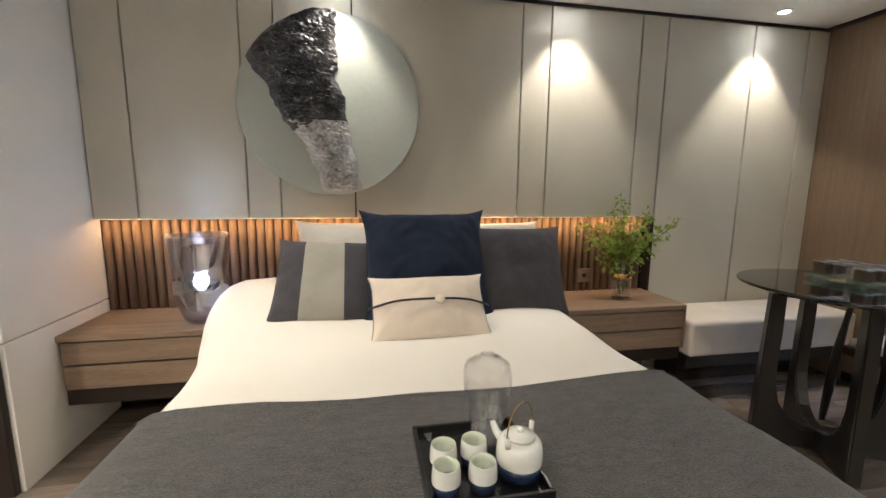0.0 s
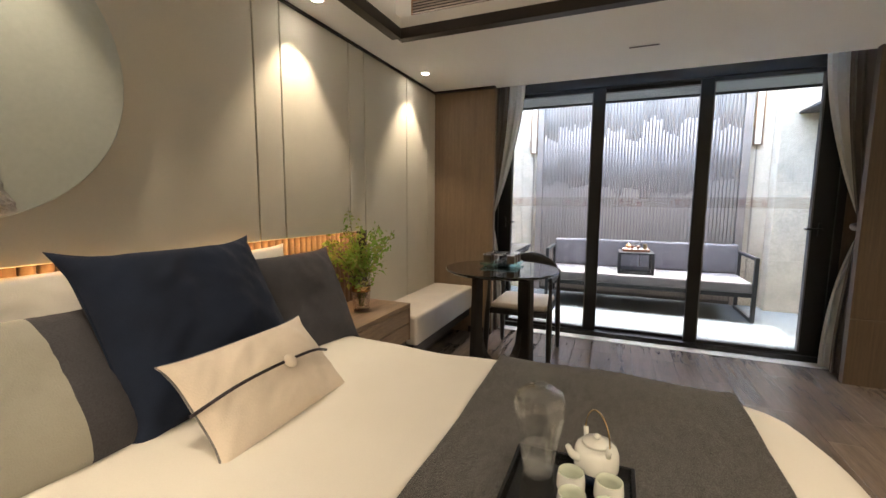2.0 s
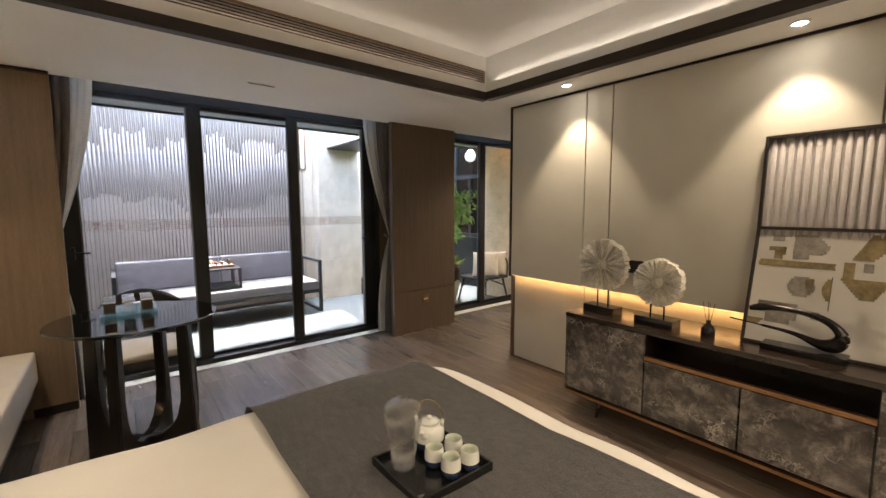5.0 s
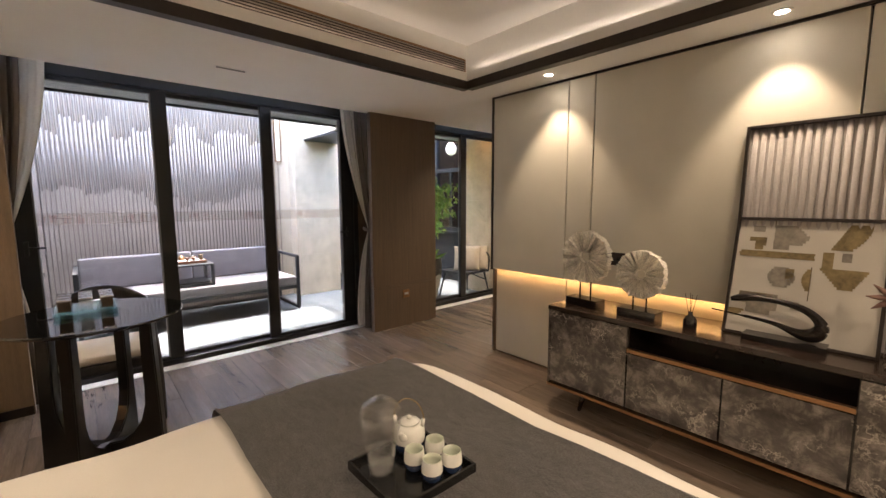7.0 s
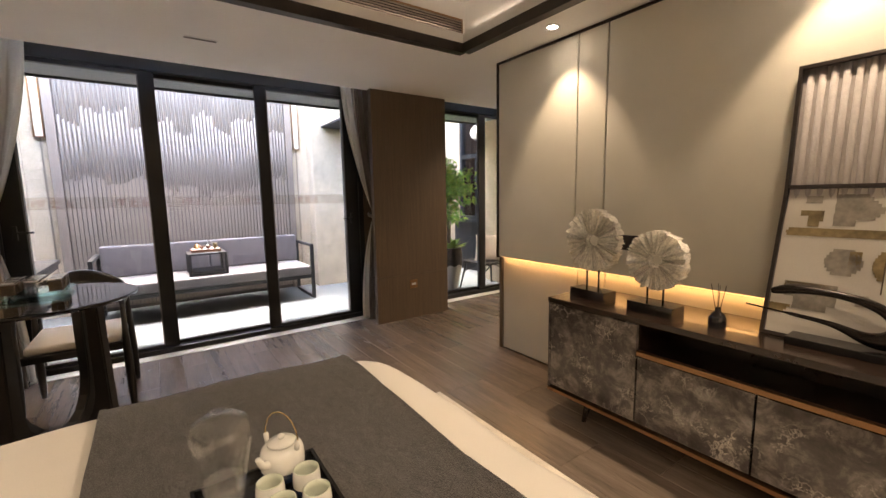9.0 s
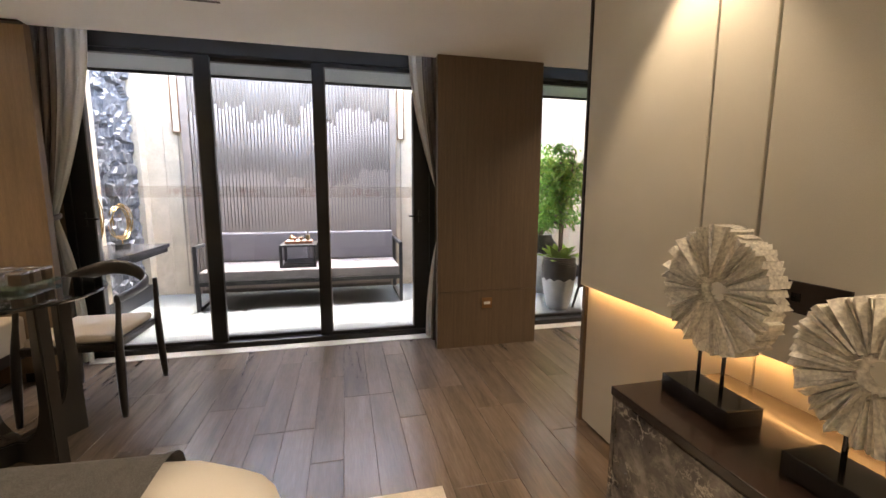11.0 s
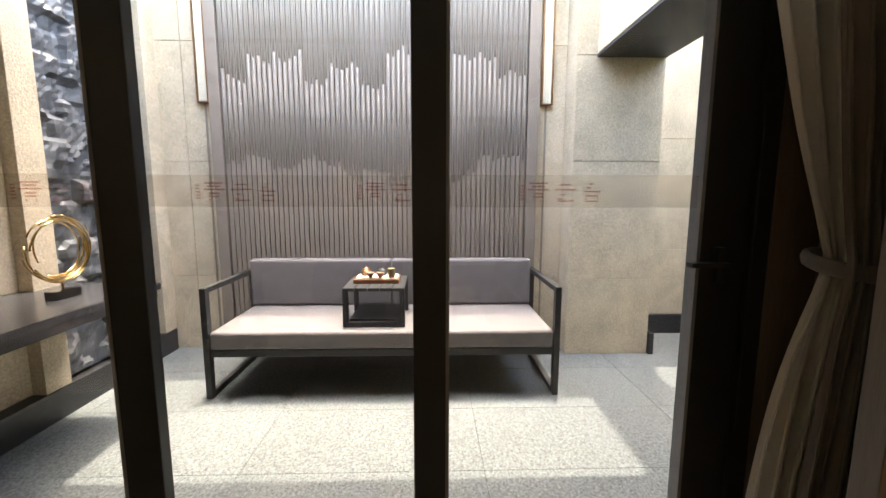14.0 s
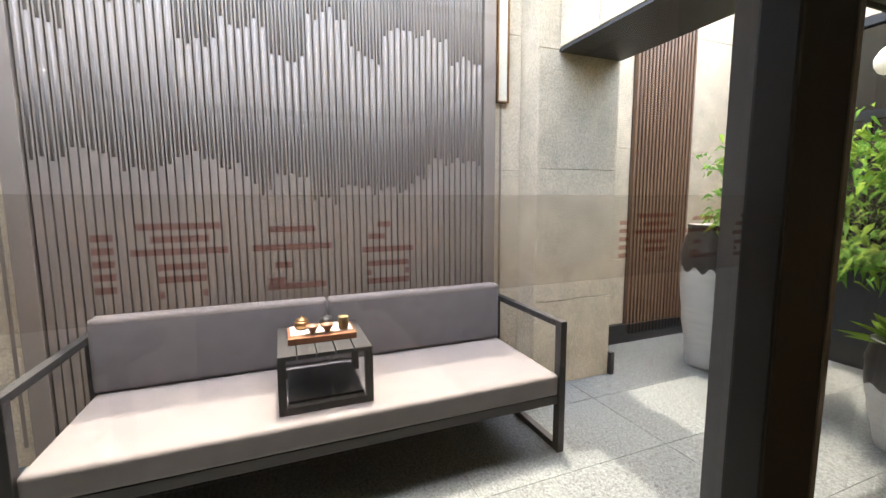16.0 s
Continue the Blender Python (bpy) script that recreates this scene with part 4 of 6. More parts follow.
def shell_disc(x, y, zc, r, turn, seed):
    rng = random.Random(seed)
    sc = thing("shell_sculpture", (x, y, TOP), "round mother-of-pearl shard disc on two rods over a black base", "sculpture", "shell discs", turn)
    part("base", block(-0.115, -0.055, 0, 0.115, 0.055, 0.05, bev=0.003), M["pebble"], sc)
    h = zc - TOP
    for sx in (-0.04, 0.04):
        part("rod", rod(sx, 0, 0.05, h - r * 0.9, 0.005, 10), M["pebble"], sc, smooth=True)
    n = 66
    for i in range(n):
        bm = bmesh.new()
        a = 2 * math.pi * i / n + rng.uniform(-0.02, 0.02)
        r1, r0 = r * rng.uniform(0.95, 1.03), r * rng.uniform(0.2, 0.34)
        da, th, tilt = math.pi / n * rng.uniform(0.9, 1.3), rng.uniform(0.016, 0.034), rng.uniform(-0.012, 0.012)
        q = []
        for rr, w in ((r0, 1.0), (r1, 0.92)):
            for s in (-1, 1):
                for d in (-1, 1):
                    q.append(bm.verts.new((rr * math.cos(a + s * da * w), d * th * (0.8 if rr == r0 else 1.0) + s * tilt, h + rr * math.sin(a + s * da * w))))
        for f in ((0, 2, 6, 4), (1, 5, 7, 3), (0, 4, 5, 1), (2, 3, 7, 6), (4, 6, 7, 5), (0, 1, 3, 2)):
            bm.faces.new([q[k] for k in f])
        bmesh.ops.recalc_face_normals(bm, faces=bm.faces)
        part("shard", bm, M["shell"], sc)
    ringpts = [(0.24 * r * math.cos(2 * math.pi * k / 24), 0, h + 0.24 * r * math.sin(2 * math.pi * k / 24)) for k in range(24)]
    part("hub", tube(ringpts, 0.012, 8, closed=True), M["shell"], sc, smooth=True)


shell_disc(0.775, -0.985, 1.02, 0.172, -4, 5)
shell_disc(0.40, -0.955, 0.955, 0.145, -2, 8)

diffuser = thing("reed_diffuser", (0.12, -0.95, TOP), "dark glass reed diffuser bottle with four reeds", "diffuser")
part("bottle", lathe([(0, 0), (0.032, 0.0), (0.035, 0.01), (0.035, 0.045), (0.026, 0.062), (0.012, 0.07), (0.012, 0.088), (0.009, 0.088), (0, 0.07)], 24), M["pebble"], diffuser, smooth=True)
for k, (dx, dy) in enumerate(((-0.03, 0.01), (0.012, -0.02), (0.028, 0.012), (-0.01, 0.02))):
    part("reed", tube([(0, 0, 0.03), (dx, dy, 0.19)], 0.0016, 6), M["bark"], diffuser)

swan = thing("swan_sculpture", (-0.27, -0.985, TOP), "abstract dark bronze swan sculpture on a black plinth", "sculpture")
part("plinth", block(-0.17, -0.055, 0, 0.15, 0.055, 0.03, bev=0.003), M["pebble"], swan)
line = curve_pts([(0.215, 0.0, 0.19), (0.13, 0, 0.21), (0.0, 0, 0.205), (-0.09, 0, 0.178), (-0.14, 0, 0.125), (-0.125, 0, 0.075), (-0.065, 0, 0.066), (0.03, 0, 0.095), (0.15, 0, 0.108), (0.30, 0, 0.12)], 7)
rad = [0.007 + 0.012 * math.exp(-((i - 5) / 5) ** 2) + 0.008 * math.exp(-((i - 18) / 8) ** 2) + 0.027 * math.exp(-((i - 35) / 10) ** 2) - 0.004 * (i > 56) for i in range(len(line))]
part("bird", tube(line, [max(0.003, q) for q in rad], 14), M["swan"], swan, smooth=True)


def leaning_picture(name, x0, x1, z1, ybot, ytop, label, fill):
    w = x1 - x0
    h = math.hypot(z1 - TOP, ytop - ybot)
    pic = new(name)
    pic.matrix_world = Matrix.Translation((x0, ybot, TOP)) @ pose(0, 0, 0, math.degrees(math.atan2(ybot - ytop, z1 - TOP)))
    tagged(pic, label, "picture")
    t = 0.014
    part("frame", join(block(0, -0.02, 0, t, 0.012, h, bev=0.001), block(w - t, -0.02, 0, w, 0.012, h, bev=0.001), block(t, -0.02, 0, w - t, 0.012, t), block(t, -0.02, h - t, w - t, 0.012, h)), M["reveal"], pic)
    fill(pic, w, h)


def ribs(pic, w, h):
    part("backing", block(0.014, -0.018, 0.014, w - 0.014, -0.012, h - 0.014), M["rib"], pic)
    n = 22
    for i in range(n):
        x = 0.02 + (w - 0.04) * (i + 0.5) / n
        part("pleat", tube([(x, -0.012, 0.015), (x, -0.012, h - 0.015)], 0.012, 8), M["rib"], pic, smooth=True)


def blotches(pic, w, h):
    canvas = part("canvas", block(0.014, -0.014, 0.014, w - 0.014, -0.004, h - 0.014), M["canvas"], pic)
    rng = random.Random(12)

    def patch(rows, material):
        """A stepped painted patch from (top, foot, from, to) rows, counted from the upper outer corner."""
        bm = bmesh.new()
        at = lambda u, v: (w - 0.014 - u * (w - 0.028), h - 0.014 - v * (h - 0.028))
        left = [at(u0, v) for v0, v1, u0, u1 in rows for v in (v0, v1)]
        right = [at(u1, v) for v0, v1, u0, u1 in rows for v in (v0, v1)]
        ring = left + right[::-1]
        face, back = [bm.verts.new((x, -0.0022, z)) for x, z in ring], [bm.verts.new((x, -0.0038, z)) for x, z in ring]
        bm.faces.new(face)
        bm.faces.new(back[::-1])
        for k in range(len(ring)):
            bm.faces.new((face[k - 1], face[k], back[k], back[k - 1]))
        bmesh.ops.recalc_face_normals(bm, faces=bm.faces)
        part("blotch", bm, material, canvas)

    def ragged(v0, v1, u0, u1, shape, material):
        n = max(3, round((v1 - v0) / 0.02))
        rows = []
        for k in range(n):
            t = (k + 0.5) / n
            a, b = shape(t)
            jit = 0.06 * (u1 - u0)
            rows.append((v0 + (v1 - v0) * k / n, v0 + (v1 - v0) * (k + 1) / n, u0 + (u1 - u0) * max(0, a + rng.uniform(0, jit)), u0 + (u1 - u0) * min(1, b - rng.uniform(0, jit))))
        patch(rows, material)

    och, gry = M["ochre"], M["grey_wash"]
    ragged(0.05, 0.10, 0.11, 0.20, lambda t: (0, 1), gry)
    ragged(0.15, 0.26, 0.09, 0.22, lambda t: (0.0 if t < 0.3 else 0.35, 1 if t < 0.7 else 0.85), och)
    ragged(0.04, 0.25, 0.27, 0.53, lambda t: (0.0, 0.6 + 0.4 * (1 - abs(2 * t - 1))) if t < 0.8 else (0, 0.45), gry)
    ragged(0.02, 0.23, 0.66, 0.92, lambda t: (0.42 - 0.42 * t, 0.95 - 0.45 * t * t), och)
    ragged(0.27, 0.325, 0.02, 0.58, lambda t: (0, 1), och)
    ragged(0.25, 0.38, 0.62, 0.69, lambda t: (0, 1), och)
    ragged(0.25, 0.32, 0.74, 0.80, lambda t: (0, 1), gry)
    ragged(0.40, 0.57, 0.26, 0.46, lambda t: (0.25 - 0.25 * math.sin(3.14 * t), 0.7 + 0.3 * math.sin(3.14 * t)), gry)
    ragged(0.41, 0.52, 0.37, 0.45, lambda t: (0.2, 0.95), och)
    ragged(0.40, 0.58, 0.50, 0.56, lambda t: (0.6 - 0.6 * math.sin(3.14 * t), 1), och)
    ragged(0.38, 0.54, 0.60, 0.92, lambda t: (0.42 * t, 1 - 0.3 * t), och)
    ragged(0.64, 0.82, 0.07, 0.36, lambda t: (0.0 if t < 0.6 else 0.2, 1 if t < 0.8 else 0.85), gry)
    ragged(0.64, 0.71, 0.05, 0.34, lambda t: (0.05, 0.9), och)
    ragged(0.80, 0.86, 0.0, 0.13, lambda t: (0, 1 - 0.4 * t), och)
    ragged(0.68, 0.75, 0.45, 0.51, lambda t: (0, 1), gry)
    patch([(0.0, 0.06, 0.268, 0.274)], M["bark"])
    patch([(0.38, 0.66, 0.555, 0.562)], M["bark"])


leaning_picture("picture", -0.86, -0.015, 1.79, -1.12, -1.228, "tall framed picture of pleated grey paper leaning on the wall", ribs)
leaning_picture("picture", -0.605, -0.015, 1.30, -1.02, -1.185, "dark-framed cream canvas with ochre blotches leaning on the console", blotches)

dried = thing("dried_flower_vase", (-0.66, -0.90, TOP), "clear glass vase with a dried star-shaped blossom", "vase")
part("vase", lathe([(0, 0), (0.04, 0), (0.045, 0.02), (0.045, 0.2), (0.042, 0.2), (0.042, 0.02), (0, 0.012)], 24), M["clear"], dried, smooth=True)
part("stem", tube([(0, 0, 0.02), (0.03, 0, 0.3)], 0.004, 6), M["bark"], dried)
bm = bmesh.new()
for k in range(9):
    a = 2 * math.pi * k / 9
    d = Vector((math.cos(a), 0.3 * math.sin(k * 2.1), math.sin(a)))
    tmp = tube([Vector((0.03, 0, 0.3)), Vector((0.03, 0, 0.3)) + d * 0.045, Vector((0.03, 0, 0.3)) + d * 0.085], [0.005, 0.013, 0.002], 6)
    bm = join(bm, tmp)
part("blossom", bm, M["pink"], dried, smooth=True)

# plates on the walls
def plate(place, size, label, material, face, keys=1):
    p = thing("socket_plate", place, label, "socket")
    w, h = size
    if face == "x":
        part("cover", block(-0.008, -w / 2, -h / 2, 0, w / 2, h / 2, bev=0.002), material, p)
        part("insert", block(-0.0105, -w * 0.3, -h * 0.12, -0.0075, w * 0.3, h * 0.12), M["white_metal"], p)
    else:
        s = -1 if face == "y-" else 1
        part("cover", block(-w / 2, min(0, s * 0.009), -h / 2, w / 2, max(0, s * 0.009), h / 2, bev=0.002), material, p)
        for k in range(keys):
            cx = (k - (keys - 1) / 2) * w / max(1, keys)
            part("insert", block(cx - 0.012, min(s * 0.007, s * 0.011), -0.012, cx + 0.012, max(s * 0.007, s * 0.011), 0.012), M["pebble"], p)


plate((3.052, -1.145, 0.37), (0.088, 0.088), "bronze card-switch plate on the dark pier", M["bronze"], "x")
plate((-1.0, 2.515, 0.66), (0.09, 0.09), "brown socket plate on the fluted headboard", M["slat"], "y-")
plate((1.43, 2.515, 0.67), (0.09, 0.09), "brown socket plate on the fluted headboard", M["slat"], "y-")
plate((0.72, -1.25, 0.99), (0.17, 0.09), "dark double socket plate on the partition panel", M["reveal"], "y+", 2)

# ---- wall art over the bed ----
art = thing("wall_art", (-0.15, 2.463, 1.665), "round celadon disc with a crumpled pewter relief on the wall", "wall art")
part("disc", lathe([(0, -0.012), (0.472, -0.012), (0.475, -0.009), (0.475, 0.009), (0.472, 0.012), (0, 0.012)], 96), M["disc"], art, m=pose(0, -0.02, 0, 90, 0, 0))


def along(z, pairs):
    """Straight steps through (height, place) pairs."""
    for (z0, a), (z1, b) in zip(pairs, pairs[1:]):
        if z <= z0 and z >= z1:
            return a + (b - a) * (z0 - z) / (z0 - z1)
    return pairs[-1][1] if z < pairs[-1][0] else pairs[0][1]


RELIEF_LEFT = ((1.0, -1.0), (0.50, -0.90), (0.32, -0.80), (0.19, -0.67), (0.0, -0.61), (-0.17, -0.53), (-0.32, -0.40), (-0.42, -0.30), (-0.64, -0.22), (-0.82, -0.15), (-0.98, -0.09))
RELIEF_RIGHT = ((1.0, 0.09), (0.70, 0.06), (0.50, 0.10), (0.30, 0.05), (0.10, 0.15), (-0.18, 0.18), (-0.43, 0.22), (-0.69, 0.27), (-0.95, 0.33))


def relief(top, foot, seed, depth, slant=0.0):
    """A crumpled sheet that runs down the disc between two heights in disc radii; its foot rises to one side by slant."""
    bm = bmesh.new()
    R = 0.470
    rows, cols = round(75 * (top - foot)), 50
    grid = []
    for i in range(rows + 1):
        k = i / rows
        r = []
        for j in range(cols + 1):
            u = j / cols
            q = top + (foot + slant * u - top) * k
            left = along(q, RELIEF_LEFT) + 0.03 * noise.noise(Vector((seed, q * 6, 0))) + 0.025 * noise.noise(Vector((seed, q * 19, 2)))
            right = along(q, RELIEF_RIGHT) + 0.03 * noise.noise(Vector((seed, q * 6, 7))) + 0.025 * noise.noise(Vector((seed, q * 19, 9)))
            lim = math.sqrt(max(0.0, 1 - q * q))
            x, z = R * (max(left, -lim) + (min(right, lim) - max(left, -lim)) * u), R * q
            e = min(1, 7 * min(u, 1 - u) + 0.15) * min(1, 8 * (1 - k) + 0.2)
            fold = abs(noise.noise(Vector((x * 5 + z * 4, z * 15, seed))))
            d = depth * (0.4 + 0.75 * fold + 0.55 * abs(noise.noise(Vector((x * 26, z * 50, seed + 3)))) + 0.35 * noise.noise(Vector((x * 60, z * 100, seed)))) * e
            r.append(bm.verts.new((x, -0.033 - d, z)))
        grid.append(r)
    for a, b in zip(grid, grid[1:]):
        for j in range(cols):
            bm.faces.new((a[j], a[j + 1], b[j + 1], b[j]))
    rim = [e for e in bm.edges if e.is_boundary]
    ext = bmesh.ops.extrude_edge_only(bm, edges=rim)
    for vtx in [g for g in ext["geom"] if isinstance(g, bmesh.types.BMVert)]:
        vtx.co.y = -0.031
    bmesh.ops.recalc_face_normals(bm, faces=bm.faces)
    return bm


part("dark_relief", relief(0.995, -0.32, 4.0, 0.06, 0.11), M["art_metal"], art, "black pewter-like crumpled relief")
part("silver_relief", relief(-0.17, -0.97, 8.0, 0.045), M["art_silver"], art, "silver crumpled relief")

# ---- lamp on the nightstand ----
lamp = thing("table_lamp", (-0.79, 2.26, 0.563), "smoked mirror-glass table lamp with a bell shade on a bulb foot", "lamp")
part("foot", lathe([(0, 0.0), (0.07, 0.0), (0.085, 0.02), (0.115, 0.10), (0.128, 0.17), (0.124, 0.215), (0.105, 0.235), (0.1, 0.23), (0.118, 0.21), (0.12, 0.17), (0.108, 0.1), (0.078, 0.025), (0.06, 0.008), (0, 0.008)], 40), M["smoke"], lamp, smooth=True)
part("shade", lathe([(0.09, 0.16), (0.108, 0.20), (0.128, 0.30), (0.14, 0.39), (0.143, 0.43), (0.138, 0.437), (0.132, 0.43), (0.13, 0.39), (0.12, 0.30), (0.10, 0.20), (0.085, 0.16)], 40), M["smoke"], lamp, smooth=True)
part("cup", lathe([(0, 0.12), (0.03, 0.12), (0.045, 0.15), (0.045, 0.165), (0, 0.165)], 24), M["steel"], lamp, smooth=True)
part("bulb", lathe([(0, 0.166), (0.02, 0.17), (0.032, 0.19), (0.034, 0.208), (0.024, 0.23), (0, 0.238)], 20), M["bulb"], lamp, smooth=True)

# ---- vase of greenery ----


def leaf_cloud(places, size, width, seed, droop=0.3):
    """Many small pointed leaves, each bent along its rib, at the given places."""
    rng = random.Random(seed)
    verts, faces = [], []
    for p in places:
        d = Vector((rng.uniform(-1, 1), rng.uniform(-1, 1), rng.uniform(-0.6, 0.9))).normalized()
        s = d.cross(Vector((rng.uniform(-1, 1), rng.uniform(-1, 1), rng.uniform(-1, 1)))).normalized()
        n = d.cross(s)
        L = size * rng.uniform(0.6, 1.25)
        W = L * width
        b = Vector(p)
        i = len(verts)
        verts += [tuple(b), tuple(b + d * L * 0.45 + s * W + n * 0.1 * L), tuple(b + d * L * 0.5 - Vector((0, 0, droop * L * 0.1))), tuple(b + d * L * 0.45 - s * W + n * 0.1 * L), tuple(b + d * L - Vector((0, 0, droop * L)))]
        faces += [(i, i + 1, i + 2), (i, i + 2, i + 3), (i + 1, i + 4, i + 2), (i + 2, i + 4, i + 3)]
    mesh = bpy.data.meshes.new("leaves")
    mesh.from_pydata(verts, [], faces)
    return mesh


def leaves(name, places, size, width, material, parent, seed, label="", droop=0.3):
    mesh = leaf_cloud(places, size, width, seed, droop)
    mesh.materials.append(material)
    ob = new(name, mesh)
    ob.parent = parent
    ob["kind"] = "stuff"
    if label:
        ob["label"] = label
    return ob


def bouquet(x, y, z):
    rng = random.Random(21)
    v = thing("flower_vase", (x, y, z), "glass cylinder vase with airy green sprigs and pale blossoms", "vase")
    part("cylinder", lathe([(0, 0), (0.055, 0), (0.058, 0.01), (0.055, 0.26), (0.052, 0.26), (0.054, 0.012), (0, 0.012)], 28), M["clear"], v, smooth=True)
    part("water", lathe([(0, 0.014), (0.051, 0.014), (0.05, 0.12), (0, 0.12)], 24), M["clear"], v, smooth=True)
    part("label_band", lathe([(0.0585, 0.13), (0.0592, 0.13), (0.0588, 0.165), (0.0578, 0.165)], 28), M["brass"], v, "gold paper band", smooth=True)
    tips, pale = [], []
    for k in range(17):
        a = rng.uniform(0, 2 * math.pi)
        spread = rng.uniform(0.04, 0.26)
        h = rng.uniform(0.36, 0.60) - 0.32 * spread
        if k < 3:
            a, spread, h = (2.9, -0.25, 1.4)[k], (0.30, 0.34, 0.16)[k], (0.47, 0.50, 0.66)[k]
        e = Vector((spread * math.cos(a), 0.7 * spread * math.sin(a), h))
        pts = curve_pts([(0.01 * math.cos(a), 0.01 * math.sin(a), 0.03), (0.3 * e.x, 0.3 * e.y, 0.27), e], 6)
        part("stem", tube(pts, [0.0025 - 0.0012 * i / 12 for i in range(len(pts))], 5), M["stem"], v)
        for q in range(60):
            t = rng.uniform(0.45, 1.0)
            b = pts[min(len(pts) - 1, int(t * (len(pts) - 1)))]
            w = 0.055 * (1.25 - t)
            o = Vector((rng.gauss(0, w), rng.gauss(0, w), rng.gauss(0, w)))
            (tips if rng.random() < 0.55 else pale).append(b + o)
    leaves("foliage", tips, 0.042, 0.26, M["leaf"], v, 3)
    leaves("blossom", pale, 0.03, 0.42, M["leaf_pale"], v, 4)


bouquet(1.565, 2.30, 0.563)

# lumbar cushion's cord and button
part("cord", tube(curve_pts([(-0.262, -0.012, 0.0), (-0.15, -0.066, 0.005), (0.0, -0.074, 0.006), (0.15, -0.066, 0.0), (0.262, -0.012, -0.006)], 8), 0.005, 8), M["cord"], lumbar, "dark glittering cord", smooth=True)
part("button", lathe([(0, 0), (0.02, 0.001), (0.023, 0.005), (0.02, 0.009), (0, 0.011)], 24), M["cream"], lumbar, "covered round button", smooth=True, m=pose(0.035, -0.072, 0.0, 90))

# ---- tea tray on the bed ----
BT = 0.618
tray = thing("tea_tray", (0.252, 0.885, BT), "black lacquered serving tray lying on the throw", "tray")
part("bottom", block(-0.12, -0.128, 0, 0.12, 0.128, 0.008), M["tray"], tray)
for b in ((-0.128, -0.136, 0.128, -0.127), (-0.128, 0.127, 0.128, 0.136), (-0.128, -0.127, -0.119, 0.127), (0.119, -0.127, 0.128, 0.127)):
    part("rim", block(b[0], b[1], 0, b[2], b[3], 0.026, bev=0.002), M["tray"], tray)


def cup(x, y):
    c = thing("teacup", (x, y, BT + 0.009), "small celadon teacup with a deep blue foot on the tray", "cup", "teacups")
    part("body", lathe([(0.028, 0.026), (0.0285, 0.036), (0.0275, 0.05), (0.0268, 0.061), (0.0246, 0.061), (0.0258, 0.045), (0.0255, 0.03), (0.02, 0.012), (0, 0.01)], 28), M["glaze_in"], c, smooth=True)
    part("glaze_band", lathe([(0.0297, 0.0255), (0.0298, 0.036), (0.0288, 0.05), (0.0274, 0.0605)], 28), M["glaze"], c, smooth=True)
    part("foot", lathe([(0, 0), (0.0235, 0), (0.027, 0.006), (0.0297, 0.026), (0, 0.026)], 28), M["glaze_blue"], c, "deep blue glazed foot", smooth=True)


for p in ((0.245, 0.880), (0.244, 0.804), (0.175, 0.872), (0.168, 0.805)):
    cup(*p)
pot = thing("teapot", (0.333, 0.833, BT + 0.009), "white-to-blue glazed teapot with a thin brass loop handle", "teapot", turn=125)
pot.scale = (0.98, 0.98, 0.98)
part("body", lathe([(0.0495, 0.032), (0.0505, 0.05), (0.0495, 0.068), (0.0455, 0.08), (0.037, 0.087), (0.031, 0.088), (0.029, 0.086), (0, 0.086)], 36), M["glaze"], pot, smooth=True)
part("foot", lathe([(0, 0), (0.042, 0), (0.047, 0.008), (0.0497, 0.034), (0, 0.034)], 36), M["glaze_blue"], pot, "deep blue glazed lower body", smooth=True)
pot_lid = part("lid", lathe([(0, 0.088), (0.033, 0.089), (0.032, 0.094), (0.012, 0.099), (0, 0.1)], 28), M["glaze"], pot, smooth=True)
part("knob", lathe([(0, 0.099), (0.006, 0.099), (0.009, 0.108), (0, 0.113)], 14), M["glaze"], pot_lid, smooth=True)
part("spout", tube(curve_pts([(0.043, 0, 0.06), (0.062, 0, 0.07), (0.075, 0, 0.092)], 5), [0.012 - 0.0006 * i for i in range(11)], 12), M["glaze"], pot, smooth=True)
for s in (-1, 1):
    part("lug", tube([(0.0, s * 0.044, 0.08), (0.0, s * 0.047, 0.104)], 0.006, 10), M["glaze"], pot, smooth=True)
part("handle", tube([(0, 0.046 * math.cos(math.pi * k / 20) * 1.06, 0.1 + 0.065 * math.sin(math.pi * k / 20)) for k in range(21)], 0.0016, 8), M["brass"], pot, "thin brass loop handle", smooth=True)
caraf = thing("glass_carafe", (0.297, 0.958, BT + 0.009), "clear bottle-shaped glass vessel with a frosted foot on the tray", "carafe")
caraf.scale = (1.17, 1.17, 1.31)
part("vessel", lathe([(0.03, 0.002), (0.0345, 0.03), (0.041, 0.075), (0.05, 0.115), (0.051, 0.135), (0.044, 0.152), (0.028, 0.161), (0.012, 0.164), (0.014, 0.17), (0.011, 0.17), (0.0095, 0.162), (0.026, 0.158), (0.042, 0.15), (0.0485, 0.134), (0.0475, 0.115), (0.039, 0.075), (0.0325, 0.03), (0.029, 0.004)], 40), M["clear"], caraf, smooth=True)
part("frosted_foot", lathe([(0, 0.002), (0.0285, 0.004), (0.0318, 0.03), (0.0352, 0.052)], 32), M["frost_film"], caraf, "frosted lower body", smooth=True)

